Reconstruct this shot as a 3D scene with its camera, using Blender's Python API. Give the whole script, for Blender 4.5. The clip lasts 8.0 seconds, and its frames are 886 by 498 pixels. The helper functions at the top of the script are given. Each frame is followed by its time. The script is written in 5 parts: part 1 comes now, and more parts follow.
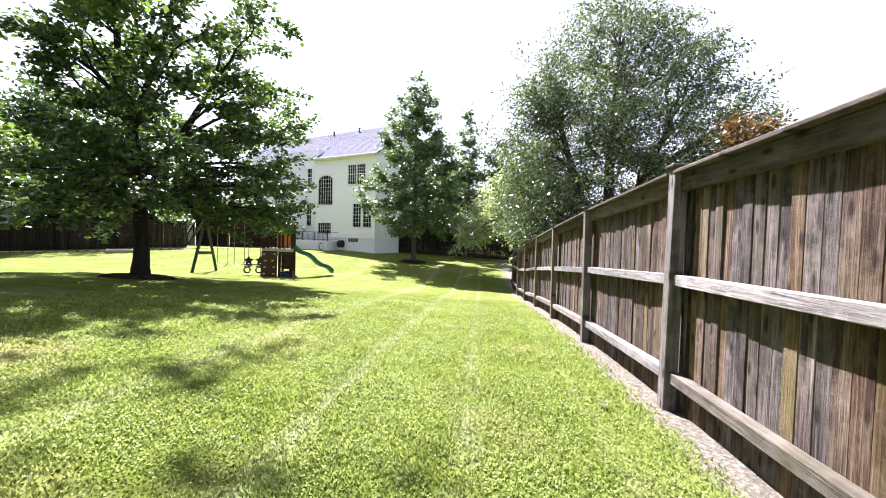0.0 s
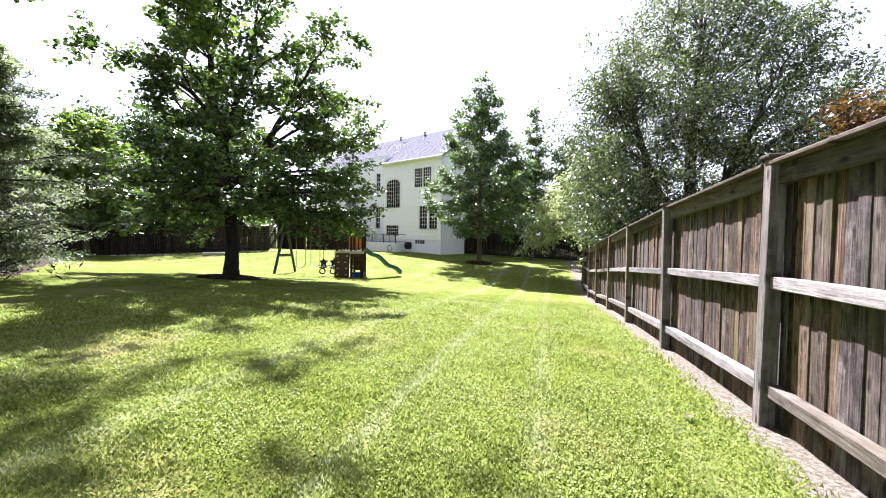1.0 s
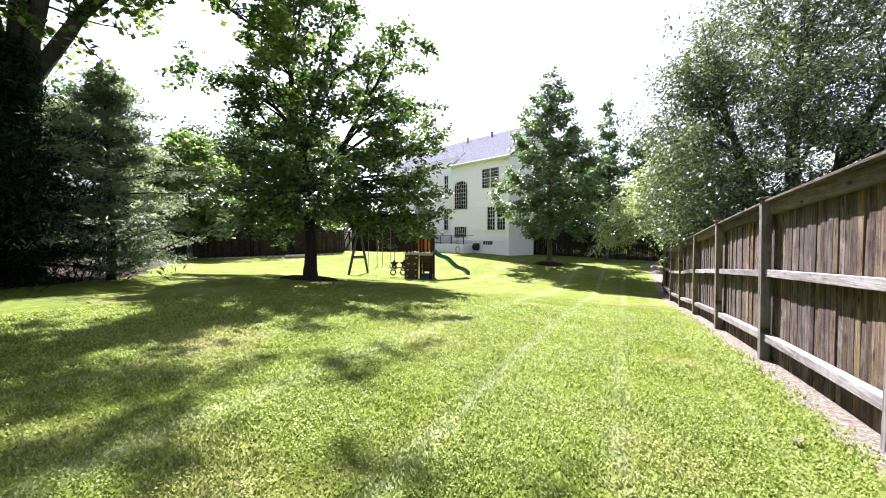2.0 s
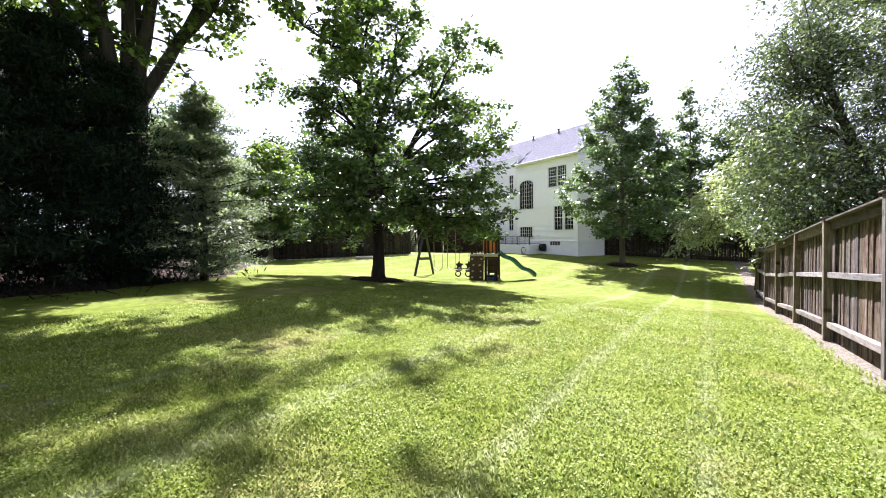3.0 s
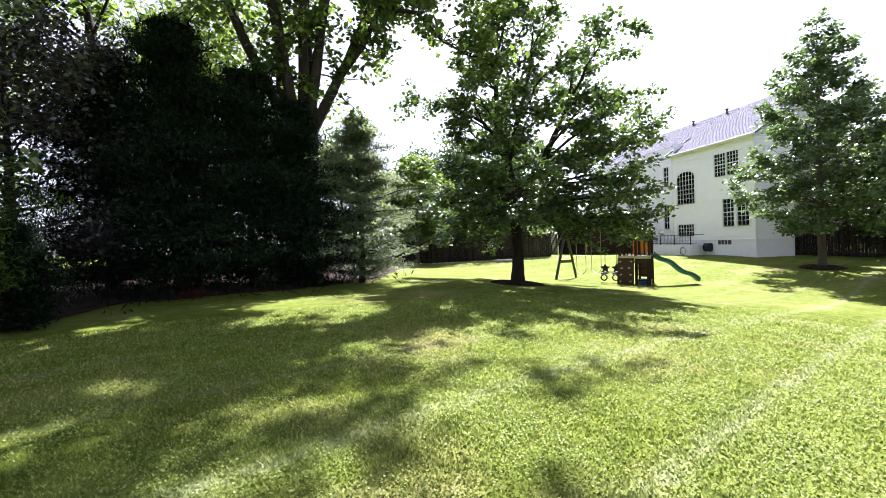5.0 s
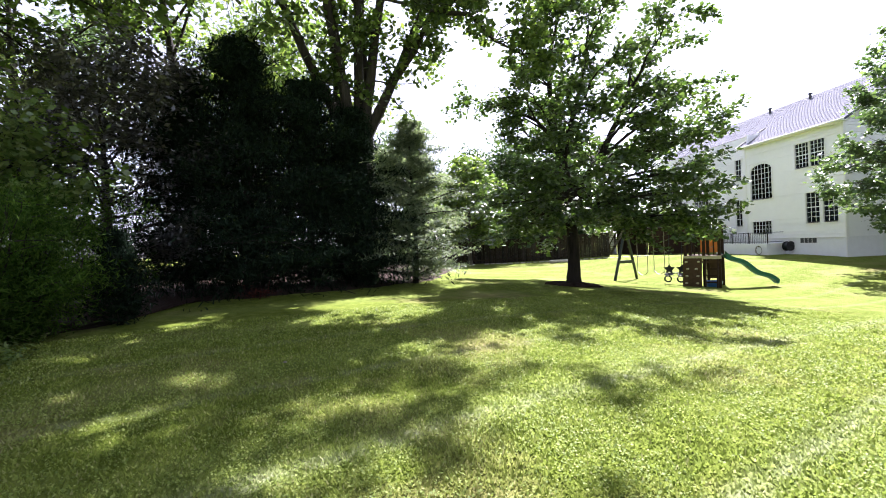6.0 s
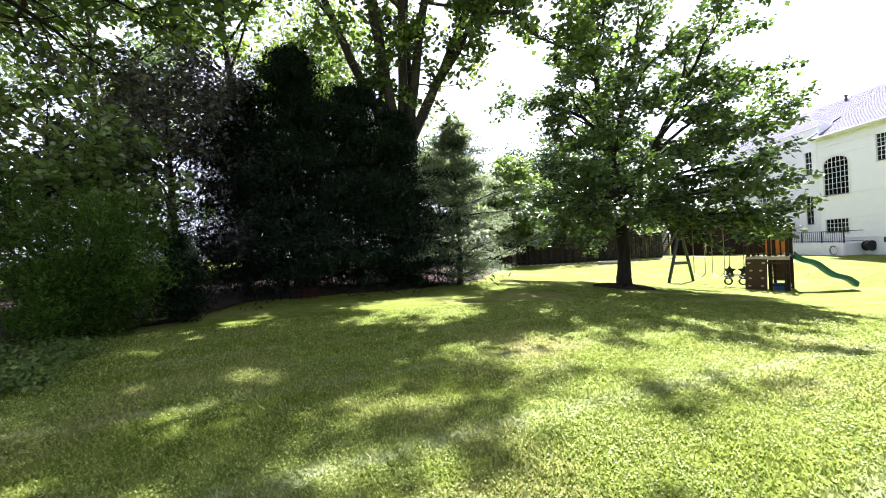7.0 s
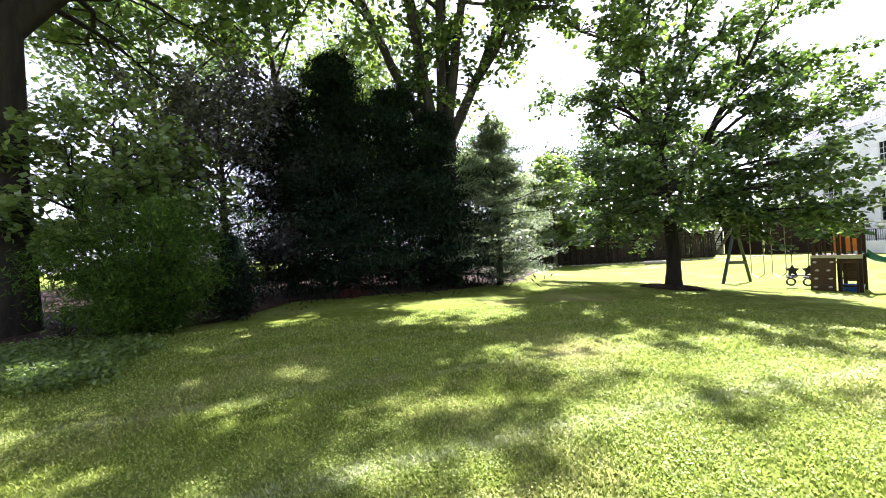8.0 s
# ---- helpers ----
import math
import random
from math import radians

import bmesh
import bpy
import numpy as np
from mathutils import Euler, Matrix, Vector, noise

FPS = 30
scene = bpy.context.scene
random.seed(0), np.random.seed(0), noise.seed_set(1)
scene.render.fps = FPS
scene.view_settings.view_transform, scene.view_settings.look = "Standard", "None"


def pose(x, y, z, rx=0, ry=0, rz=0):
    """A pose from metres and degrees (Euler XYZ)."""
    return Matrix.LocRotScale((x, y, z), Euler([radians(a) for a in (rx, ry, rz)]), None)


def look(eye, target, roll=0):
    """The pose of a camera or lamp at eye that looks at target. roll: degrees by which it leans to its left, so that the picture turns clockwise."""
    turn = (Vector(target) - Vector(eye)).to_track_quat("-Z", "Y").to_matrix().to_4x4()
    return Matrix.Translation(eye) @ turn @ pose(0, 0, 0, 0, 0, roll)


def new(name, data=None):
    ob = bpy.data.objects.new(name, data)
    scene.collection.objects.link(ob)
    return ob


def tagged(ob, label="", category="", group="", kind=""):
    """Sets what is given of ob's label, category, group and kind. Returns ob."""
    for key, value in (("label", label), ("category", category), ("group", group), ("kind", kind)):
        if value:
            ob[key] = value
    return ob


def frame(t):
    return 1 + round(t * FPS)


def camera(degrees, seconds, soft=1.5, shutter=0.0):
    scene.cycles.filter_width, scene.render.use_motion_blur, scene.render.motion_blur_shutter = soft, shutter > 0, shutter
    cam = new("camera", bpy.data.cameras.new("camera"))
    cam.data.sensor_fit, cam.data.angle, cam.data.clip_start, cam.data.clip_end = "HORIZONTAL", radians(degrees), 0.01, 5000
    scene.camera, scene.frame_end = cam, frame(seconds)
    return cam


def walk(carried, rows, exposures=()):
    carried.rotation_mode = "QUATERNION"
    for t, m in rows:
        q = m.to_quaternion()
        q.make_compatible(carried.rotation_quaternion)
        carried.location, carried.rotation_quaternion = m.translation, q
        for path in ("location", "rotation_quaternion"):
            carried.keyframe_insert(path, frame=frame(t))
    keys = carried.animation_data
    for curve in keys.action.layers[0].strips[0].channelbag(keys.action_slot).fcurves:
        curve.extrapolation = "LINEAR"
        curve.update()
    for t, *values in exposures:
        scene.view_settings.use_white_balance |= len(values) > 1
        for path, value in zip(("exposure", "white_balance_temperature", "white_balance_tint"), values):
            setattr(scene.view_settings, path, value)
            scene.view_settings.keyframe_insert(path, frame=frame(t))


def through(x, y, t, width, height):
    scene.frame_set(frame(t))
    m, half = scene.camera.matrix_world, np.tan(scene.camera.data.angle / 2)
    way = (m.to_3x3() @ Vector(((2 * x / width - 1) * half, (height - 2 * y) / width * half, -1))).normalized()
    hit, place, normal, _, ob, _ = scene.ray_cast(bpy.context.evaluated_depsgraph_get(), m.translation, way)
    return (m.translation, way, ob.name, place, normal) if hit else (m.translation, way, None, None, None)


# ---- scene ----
cam = camera(93.3, 8.0, soft=1.0)
PATH = [
    (0, (0.003, -0.03, 1.348), (-0.178, 1.96, 1.274), 1.5),
    (0.5, (-0.009, -0.039, 1.348), (-0.342, 1.932, 1.273), 1.1),
    (1, (-0.018, -0.035, 1.35), (-0.506, 1.903, 1.275), 0.7),
    (1.5, (-0.02, -0.02, 1.35), (-0.67, 1.87, 1.277), 0.2),
    (3, (-0.063, 0.073, 1.387), (-1.132, 1.763, 1.321), -0.8),
    (3.5, (-0.073, 0.11, 1.391), (-1.29, 1.696, 1.333), -1.3),
    (4, (-0.076, 0.118, 1.393), (-1.428, 1.59, 1.343), -1.6),
    (4.5, (-0.082, 0.127, 1.396), (-1.544, 1.491, 1.353), -2.0),
    (5, (-0.089, 0.125, 1.399), (-1.649, 1.377, 1.364), -2.2),
    (6.5, (-0.097, 0.129, 1.412), (-1.855, 1.084, 1.398), -2.8),
    (7, (-0.114, 0.127, 1.405), (-1.917, 0.992, 1.4), -2.9),
    (7.5, (-0.138, 0.118, 1.397), (-1.981, 0.895, 1.4), -3.2),
    (8, (-0.157, 0.123, 1.395), (-2.032, 0.818, 1.404), -3.3),
]
walk(cam, [(t, look(eye, target, roll)) for t, eye, target, roll in PATH], exposures=[(0.0, 2.50, 5800, 27), (2.0, 2.44, 5800, 27), (4.5, 2.42, 5800, 27), (6.5, 2.62, 5800, 27), (8.0, 2.99, 5800, 27)])

# ---- world, sun, exposure ----
SUN_EL, SUN_AZ = radians(50), (-0.50, 0.866)
world = bpy.data.worlds.new("sky")
scene.world = world
world.use_nodes = True
wn = world.node_tree
sky = wn.nodes.new("ShaderNodeTexSky")
sky.sky_type = 'NISHITA'
sky.sun_disc = False
sky.sun_elevation = SUN_EL
sky.sun_rotation = math.atan2(SUN_AZ[0], SUN_AZ[1])
sky.air_density, sky.dust_density, sky.ozone_density = 1.0, 1.2, 1.0
wn.nodes["Background"].inputs[1].default_value = 0.053
haze = wn.nodes.new("ShaderNodeHueSaturation")
haze.inputs["Saturation"].default_value = 0.30
haze.inputs["Value"].default_value = 1.0
wn.links.new(sky.outputs[0], haze.inputs["Color"])
wn.links.new(haze.outputs[0], wn.nodes["Background"].inputs[0])
sun = bpy.data.lights.new("sun", 'SUN')
sun.energy, sun.angle, sun.color = 5.0, radians(0.6), (1.0, 0.95, 0.87)
sun_ob = new("sun", sun)
sun_dir = Vector((SUN_AZ[0] * math.cos(SUN_EL), SUN_AZ[1] * math.cos(SUN_EL), math.sin(SUN_EL)))
sun_ob.matrix_world = look(sun_dir * 60, (0, 0, 0))


# ---- materials ----
def material(name, rough=0.7, metal=0.0, spec=0.5):
    m = bpy.data.materials.new(name)
    m.use_nodes = True
    b = m.node_tree.nodes["Principled BSDF"]
    b.inputs["Roughness"].default_value = rough
    b.inputs["Metallic"].default_value = metal
    b.inputs["Specular IOR Level"].default_value = spec
    return m, m.node_tree, b


def link(t, a, b):
    t.links.new(a, b)


def noise_tex(t, scale, detail=4.0, vec=None, rough=0.6):
    n = t.nodes.new("ShaderNodeTexNoise")
    n.inputs["Scale"].default_value, n.inputs["Detail"].default_value, n.inputs["Roughness"].default_value = scale, detail, rough
    if vec is not None:
        link(t, vec, n.inputs["Vector"])
    return n.outputs["Fac"]


def ramp(t, fac, stops):
    r = t.nodes.new("ShaderNodeValToRGB")
    e = r.color_ramp.elements
    while len(e) < len(stops):
        e.new(0.5)
    for k, (p, c) in zip(e, stops):
        k.position, k.color = p, (*c, 1)
    link(t, fac, r.inputs[0])
    return r.outputs[0]


def mixc(t, fac, a, b, mode='MIX'):
    n = t.nodes.new("ShaderNodeMix")
    n.data_type, n.blend_type = 'RGBA', mode
    for s, v in ((n.inputs["Factor"], fac), (n.inputs[6], a), (n.inputs[7], b)):
        if isinstance(v, (int, float)):
            s.default_value = v
        elif isinstance(v, tuple):
            s.default_value = (*v, 1)
        else:
            link(t, v, s)
    return n.outputs[2]


def maths(t, op, a, b=0.0, c=0.0):
    n = t.nodes.new("ShaderNodeMath")
    n.operation = op
    for s, v in zip(n.inputs, (a, b, c)):
        if isinstance(v, (int, float)):
            s.default_value = v
        else:
            link(t, v, s)
    return n.outputs[0]


def bump(t, b, h, strength=0.3, dist=0.02):
    n = t.nodes.new("ShaderNodeBump")
    n.inputs["Strength"].default_value, n.inputs["Distance"].default_value = strength, dist
    link(t, h, n.inputs["Height"])
    link(t, n.outputs[0], b.inputs["Normal"])


def coords(t, scale=(1, 1, 1), kind="Object", turn=(0, 0, 0)):
    c, m = t.nodes.new("ShaderNodeTexCoord"), t.nodes.new("ShaderNodeMapping")
    m.inputs["Scale"].default_value = scale
    m.inputs["Rotation"].default_value = turn
    link(t, c.outputs[kind], m.inputs[0])
    return m.outputs[0]


def leaf_material(name, dark, mid, light, through=0.4, rough=0.45, spec=0.5):
    """Foliage: each leaf its own green, lit through from behind."""
    m, t, b = material(name, rough, spec=spec)
    g = t.nodes.new("ShaderNodeNewGeometry")
    col = ramp(t, g.outputs["Random Per Island"], [(0.0, dark), (0.5, mid), (1.0, light)])
    big = noise_tex(t, 0.7, 2.0, coords(t))
    col = mixc(t, maths(t, 'MULTIPLY', big, 0.45), col, mixc(t, 0.6, col, light))
    link(t, col, b.inputs["Base Color"])
    tr = t.nodes.new("ShaderNodeBsdfTranslucent")
    hs = t.nodes.new("ShaderNodeHueSaturation")
    hs.inputs["Value"].default_value = 1.7
    link(t, mixc(t, 1.0, col, (1.0, 1.0, 0.6), 'MULTIPLY'), hs.inputs["Color"])
    link(t, hs.outputs[0], tr.inputs[0])
    mx = t.nodes.new("ShaderNodeMixShader")
    mx.inputs[0].default_value = through
    link(t, b.outputs[0], mx.inputs[1])
    link(t, tr.outputs[0], mx.inputs[2])
    link(t, mx.outputs[0], t.nodes["Material Output"].inputs[0])
    return m


def bark_material(name, a, b2, scale=9.0, lichen=0.5):
    m, t, b = material(name, 0.92, spec=0.12)
    v = coords(t, (scale, scale, scale * 0.16))
    n = noise_tex(t, 1.0, 8.0, v, 0.7)
    link(t, mixc(t, maths(t, 'MULTIPLY', noise_tex(t, 1.3, 3.0, coords(t)), lichen), ramp(t, n, [(0.3, a), (0.7, b2)]), (0.10, 0.11, 0.07)), b.inputs["Base Color"])
    bump(t, b, n, 0.9, 0.03)
    return m


def weathered_wood(name, dark, mid, pale, axis=2, moss=(0.10, 0.11, 0.05), knotty=1.0):
    """Old grey-brown boards: grain along one axis, knots, stains, each board its own tone."""
    m, t, b = material(name, 0.9, spec=0.15)
    oi = t.nodes.new("ShaderNodeObjectInfo")
    c = t.nodes.new("ShaderNodeTexCoord")
    add = t.nodes.new("ShaderNodeVectorMath")
    add.operation = 'ADD'
    link(t, c.outputs["Object"], add.inputs[0])
    sc = t.nodes.new("ShaderNodeVectorMath")
    sc.operation = 'SCALE'
    sc.inputs[0].default_value = (13.0, 7.0, 29.0)
    link(t, oi.outputs["Random"], sc.inputs["Scale"])
    link(t, sc.outputs[0], add.inputs[1])

    def along(across, length):
        mp = t.nodes.new("ShaderNodeMapping")
        s = [across] * 3
        s[axis] = length
        mp.inputs["Scale"].default_value = s
        link(t, add.outputs[0], mp.inputs[0])
        return mp.outputs[0]
    grain = maths(t, 'MULTIPLY_ADD', noise_tex(t, 1.0, 5.0, along(85.0, 3.0), 0.7), 0.5, maths(t, 'MULTIPLY', noise_tex(t, 1.0, 7.0, along(26.0, 1.6), 0.72), 0.5))
    streak = noise_tex(t, 1.0, 4.0, along(9.0, 0.8), 0.6)
    blot = noise_tex(t, 5.0, 6.0, add.outputs[0], 0.7)
    col = ramp(t, grain, [(0.36, dark), (0.5, mid), (0.64, pale)])
    col = mixc(t, ramp(t, streak, [(0.32, (0.8, 0.8, 0.8)), (0.50, (0, 0, 0))]), col, dark)
    col = mixc(t, ramp(t, blot, [(0.46, (0, 0, 0)), (0.64, (0.9, 0.9, 0.9))]), col, mixc(t, 0.5, col, pale))
    col = mixc(t, ramp(t, noise_tex(t, 1.3, 3.0, add.outputs[0]), [(0.48, (0, 0, 0)), (0.72, (0.6, 0.6, 0.6))]), col, moss)
    wn_ = t.nodes.new("ShaderNodeTexWhiteNoise")
    wn_.noise_dimensions = '1D'
    link(t, oi.outputs["Random"], wn_.inputs["W"])
    hs = t.nodes.new("ShaderNodeHueSaturation")
    link(t, maths(t, 'MULTIPLY_ADD', wn_.outputs["Value"], 0.85, 0.55), hs.inputs["Value"])
    link(t, maths(t, 'MULTIPLY_ADD', oi.outputs["Random"], 0.9, 0.55), hs.inputs["Saturation"])
    link(t, col, hs.inputs["Color"])
    knots = t.nodes.new("ShaderNodeTexVoronoi")
    knots.inputs["Scale"].default_value = 1.0
    knots.voronoi_dimensions = '2D'
    ks = t.nodes.new("ShaderNodeSeparateXYZ")
    kc = t.nodes.new("ShaderNodeCombineXYZ")
    link(t, along(6.0, 2.2), ks.inputs[0])
    link(t, ks.outputs[1], kc.inputs[0])
    link(t, ks.outputs[2], kc.inputs[1])
    link(t, kc.outputs[0], knots.inputs["Vector"])
    spot = ramp(t, knots.outputs["Distance"], [(0.05, (1, 1, 1)), (0.13, (0, 0, 0))])
    link(t, mixc(t, maths(t, 'MULTIPLY', spot, 0.85 * knotty), hs.outputs[0], (0.012, 0.007, 0.004)), b.inputs["Base Color"])
    bump(t, b, maths(t, 'ADD', grain, maths(t, 'MULTIPLY', streak, 0.6)), 0.9, 0.012)
    return m


def plain(name, colour, rough=0.6, metal=0.0, vary=0.15, scale=6.0, relief=0.1):
    """Paint, plastic or metal with slight soiling at two scales."""
    m, t, b = material(name, rough, metal, spec=0.5 if rough < 0.7 else 0.12)
    v = coords(t)
    n = maths(t, 'ADD', maths(t, 'MULTIPLY', noise_tex(t, scale, 5.0, v), 0.6), maths(t, 'MULTIPLY', noise_tex(t, scale * 9, 3.0, v), 0.4))
    lo = tuple(c * (1 - vary) for c in colour)
    hi = tuple(min(1.0, c * (1 + vary)) for c in colour)
    link(t, ramp(t, n, [(0.3, lo), (0.7, hi)]), b.inputs["Base Color"])
    bump(t, b, n, relief, 0.01)
    return m


MOWER_LINES = ((-5.4, 0.5), (-3.9, 0.6), (-2.47, 1.0), (-1.07, 1.0), (-0.05, 0.7), (0.85, 0.4))


def lawn_material(blades=False):
    """Mown summer lawn: clumps, dry patches, pale mower tracks along the fence."""
    m, t, b = material("lawn_blades" if blades else "lawn", 0.95, spec=0.05)
    v = coords(t)
    fine = noise_tex(t, 34.0, 5.0, v, 0.7)
    clump = noise_tex(t, 5.5, 5.0, v, 0.65)
    patch = noise_tex(t, 0.55, 4.0, v)
    col = ramp(t, clump, [(0.28, (0.085, 0.122, 0.017)), (0.5, (0.138, 0.182, 0.024)), (0.72, (0.205, 0.245, 0.052))])
    dry = ramp(t, patch, [(0.52, (0, 0, 0)), (0.70, (1, 1, 1))])
    col = mixc(t, maths(t, 'MULTIPLY', dry, 0.7), col, (0.26, 0.225, 0.10))
    sep = t.nodes.new("ShaderNodeSeparateXYZ")
    link(t, v, sep.inputs[0])
    wob = maths(t, 'MULTIPLY_ADD', noise_tex(t, 0.35, 3.0, v), 0.12, sep.outputs[0])
    wave = maths(t, 'SINE', maths(t, 'MULTIPLY_ADD', wob, 3.3, 3.6))
    col = mixc(t, maths(t, 'MULTIPLY', ramp(t, wave, [(0.0, (0, 0, 0)), (1.0, (1, 1, 1))]), 0.30), col, (0.23, 0.285, 0.075))
    track = None
    for cx, strength in MOWER_LINES:
        near = maths(t, 'ABSOLUTE', maths(t, 'SUBTRACT', wob, cx + 0.06))
        one = maths(t, 'MULTIPLY', ramp(t, maths(t, 'MULTIPLY', near, 4.0), [(0.06, (1, 1, 1)), (0.58, (0, 0, 0))]), strength)
        track = one if track is None else maths(t, 'MAXIMUM', track, one)
    broken = ramp(t, noise_tex(t, 7.0, 6.0, v, 0.75), [(0.40, (0, 0, 0)), (0.62, (1, 1, 1))])
    col = mixc(t, maths(t, 'MULTIPLY', maths(t, 'MULTIPLY', track, broken), 0.62), col, (0.34, 0.365, 0.23))
    if blades:
        g = t.nodes.new("ShaderNodeNewGeometry")
        col = mixc(t, 0.4, col, ramp(t, g.outputs["Random Per Island"], [(0.0, (0.085, 0.125, 0.020)), (0.6, (0.20, 0.255, 0.055)), (0.9, (0.31, 0.35, 0.11)), (1.0, (0.46, 0.42, 0.24))]))
        hs = t.nodes.new("ShaderNodeHueSaturation")
        hs.inputs["Value"].default_value = 1.35
        link(t, col, hs.inputs["Color"])
        col = hs.outputs[0]
        tr = t.nodes.new("ShaderNodeBsdfTranslucent")
        link(t, col, tr.inputs[0])
        mx = t.nodes.new("ShaderNodeMixShader")
        mx.inputs[0].default_value = 0.45
        link(t, col, b.inputs["Base Color"])
        link(t, b.outputs[0], mx.inputs[1])
        link(t, tr.outputs[0], mx.inputs[2])
        link(t, mx.outputs[0], t.nodes["Material Output"].inputs[0])
        return m
    # bare straw and dirt along the fence foot
    edge = maths(t, 'MULTIPLY_ADD', noise_tex(t, 3.0, 4.0, v), 0.5, sep.outputs[0])
    strip = ramp(t, maths(t, 'SUBTRACT', edge, 1.02), [(0.45, (0, 0, 0)), (0.58, (1, 1, 1))])
    strip = maths(t, 'MULTIPLY', strip, ramp(t, maths(t, 'MULTIPLY_ADD', sep.outputs[0], 0.25, 0.0), [(0.46, (1, 1, 1)), (0.50, (0, 0, 0))]))
    straw = ramp(t, noise_tex(t, 28.0, 6.0, v, 0.8), [(0.3, (0.06, 0.050, 0.036)), (0.5, (0.20, 0.178, 0.135)), (0.68, (0.42, 0.39, 0.32))])
    col = mixc(t, strip, col, straw)
    link(t, mixc(t, 0.35, col, mixc(t, fine, (0.0, 0.0, 0.0), col, 'MIX')), b.inputs["Base Color"])
    bump(t, b, maths(t, 'ADD', fine, clump), 0.8, 0.05)
    return m


LAWN, BLADES = lawn_material(), lawn_material(True)
BOARD = weathered_wood("fence_board", (0.014, 0.009, 0.007), (0.066, 0.046, 0.034), (0.19, 0.155, 0.122), moss=(0.082, 0.078, 0.036))
RAIL = weathered_wood("fence_rail", (0.075, 0.065, 0.054), (0.21, 0.19, 0.165), (0.34, 0.315, 0.28), axis=1, moss=(0.15, 0.145, 0.10), knotty=0.3)
POST = weathered_wood("fence_post", (0.045, 0.035, 0.027), (0.12, 0.10, 0.08), (0.22, 0.19, 0.155))
CAPW = weathered_wood("fence_cap", (0.030, 0.024, 0.018), (0.085, 0.070, 0.055), (0.17, 0.145, 0.115), axis=1, moss=(0.06, 0.06, 0.04))
# wood tones darkened to carry the tree shade over the far fences
SHADED_FENCE = weathered_wood("shaded_far_fence", (0.010, 0.008, 0.006), (0.028, 0.022, 0.017), (0.055, 0.044, 0.035), moss=(0.03, 0.03, 0.02))
SIDING = plain("white_siding", (0.87, 0.875, 0.885), 0.5, vary=0.03, scale=2.0)
TRIM = plain("white_trim", (0.83, 0.83, 0.82), 0.45, vary=0.04)
FOUND = plain("white_foundation", (0.84, 0.85, 0.86), 0.8, vary=0.05, scale=3.0, relief=0.3)
ROOF = plain("grey_shingle", (0.118, 0.122, 0.150), 0.95, vary=0.3, scale=5.0, relief=0.5)
DARKTRIM = plain("dark_vent_and_rake_shade", (0.05, 0.05, 0.055), 0.6)
BLACK = plain("black_metal", (0.02, 0.02, 0.022), 0.45, 0.3)
CEDAR = plain("dark_stained_wood", (0.032, 0.019, 0.013), 0.75, vary=0.4, scale=9.0, relief=0.4)
CEDAR2 = plain("brown_play_wood", (0.062, 0.038, 0.022), 0.75, vary=0.35, scale=11.0, relief=0.4)
GREENPL = plain("green_plastic", (0.008, 0.085, 0.062), 0.3, vary=0.12)
DGREEN = plain("dark_green_metal", (0.005, 0.013, 0.010), 0.5)
ORANGE = plain("orange_canvas", (0.75, 0.26, 0.05), 0.8, vary=0.1)
BLUE = plain("blue_plastic", (0.03, 0.13, 0.42), 0.4)
YELLOW = plain("pale_plastic", (0.36, 0.33, 0.24), 0.5)
ROPE = plain("pale_rope", (0.24, 0.22, 0.18), 0.8)
STONE = plain("pale_stone", (0.52, 0.48, 0.43), 0.85, vary=0.2, scale=5.0, relief=0.5)
MULCH = plain("brown_mulch", (0.034, 0.021, 0.015), 0.95, vary=0.6, scale=16.0, relief=1.0)
REDLEAF = plain("red_groundcover", (0.075, 0.018, 0.012), 0.7, vary=0.5)
GLASS, gt_, gb_ = material("window_glass", 0.06, spec=0.6)
gb_.inputs["Base Color"].default_value = (0.012, 0.016, 0.022, 1)
BARK = bark_material("grey_brown_bark", (0.030, 0.023, 0.018), (0.105, 0.085, 0.068))
BARK_DARK = bark_material("dark_bark", (0.010, 0.008, 0.007), (0.036, 0.029, 0.023), lichen=0.10)
BARK_PALE = bark_material("grey_furrowed_bark", (0.010, 0.008, 0.007), (0.052, 0.044, 0.036), 14.0, lichen=0.2)
MAPLE = leaf_material("maple_leaf", (0.014, 0.034, 0.008), (0.034, 0.072, 0.015), (0.10, 0.16, 0.036), 0.38, 0.38, 0.6)
TULIP = leaf_material("tulip_tree_leaf", (0.022, 0.050, 0.010), (0.050, 0.095, 0.018), (0.13, 0.19, 0.038), 0.45, 0.4, 0.5)
FROND = leaf_material("pale_frond_leaf", (0.075, 0.115, 0.050), (0.17, 0.225, 0.10), (0.36, 0.41, 0.23), 0.45, 0.35, 0.7)
OAKLEAF = leaf_material("dark_broadleaf", (0.022, 0.050, 0.018), (0.052, 0.098, 0.035), (0.13, 0.19, 0.075), 0.40, 0.32, 0.7)
WILLOW = leaf_material("silver_leaf", (0.012, 0.026, 0.009), (0.034, 0.062, 0.023), (0.17, 0.215, 0.115), 0.30, 0.26, 0.9)
# darker copy of OAKLEAF, with the shade behind the fences in its colour
SHADED_LEAF = leaf_material("shaded_green_leaf", (0.012, 0.030, 0.010), (0.030, 0.062, 0.020), (0.070, 0.115, 0.042), 0.30, 0.45, 0.3)
# needles near black: the bed's deep shade is put into their colour
SHADED_NEEDLES = leaf_material("shaded_conifer_needles", (0.003, 0.007, 0.004), (0.007, 0.015, 0.008), (0.024, 0.040, 0.022), 0.08, 0.9, 0.03)
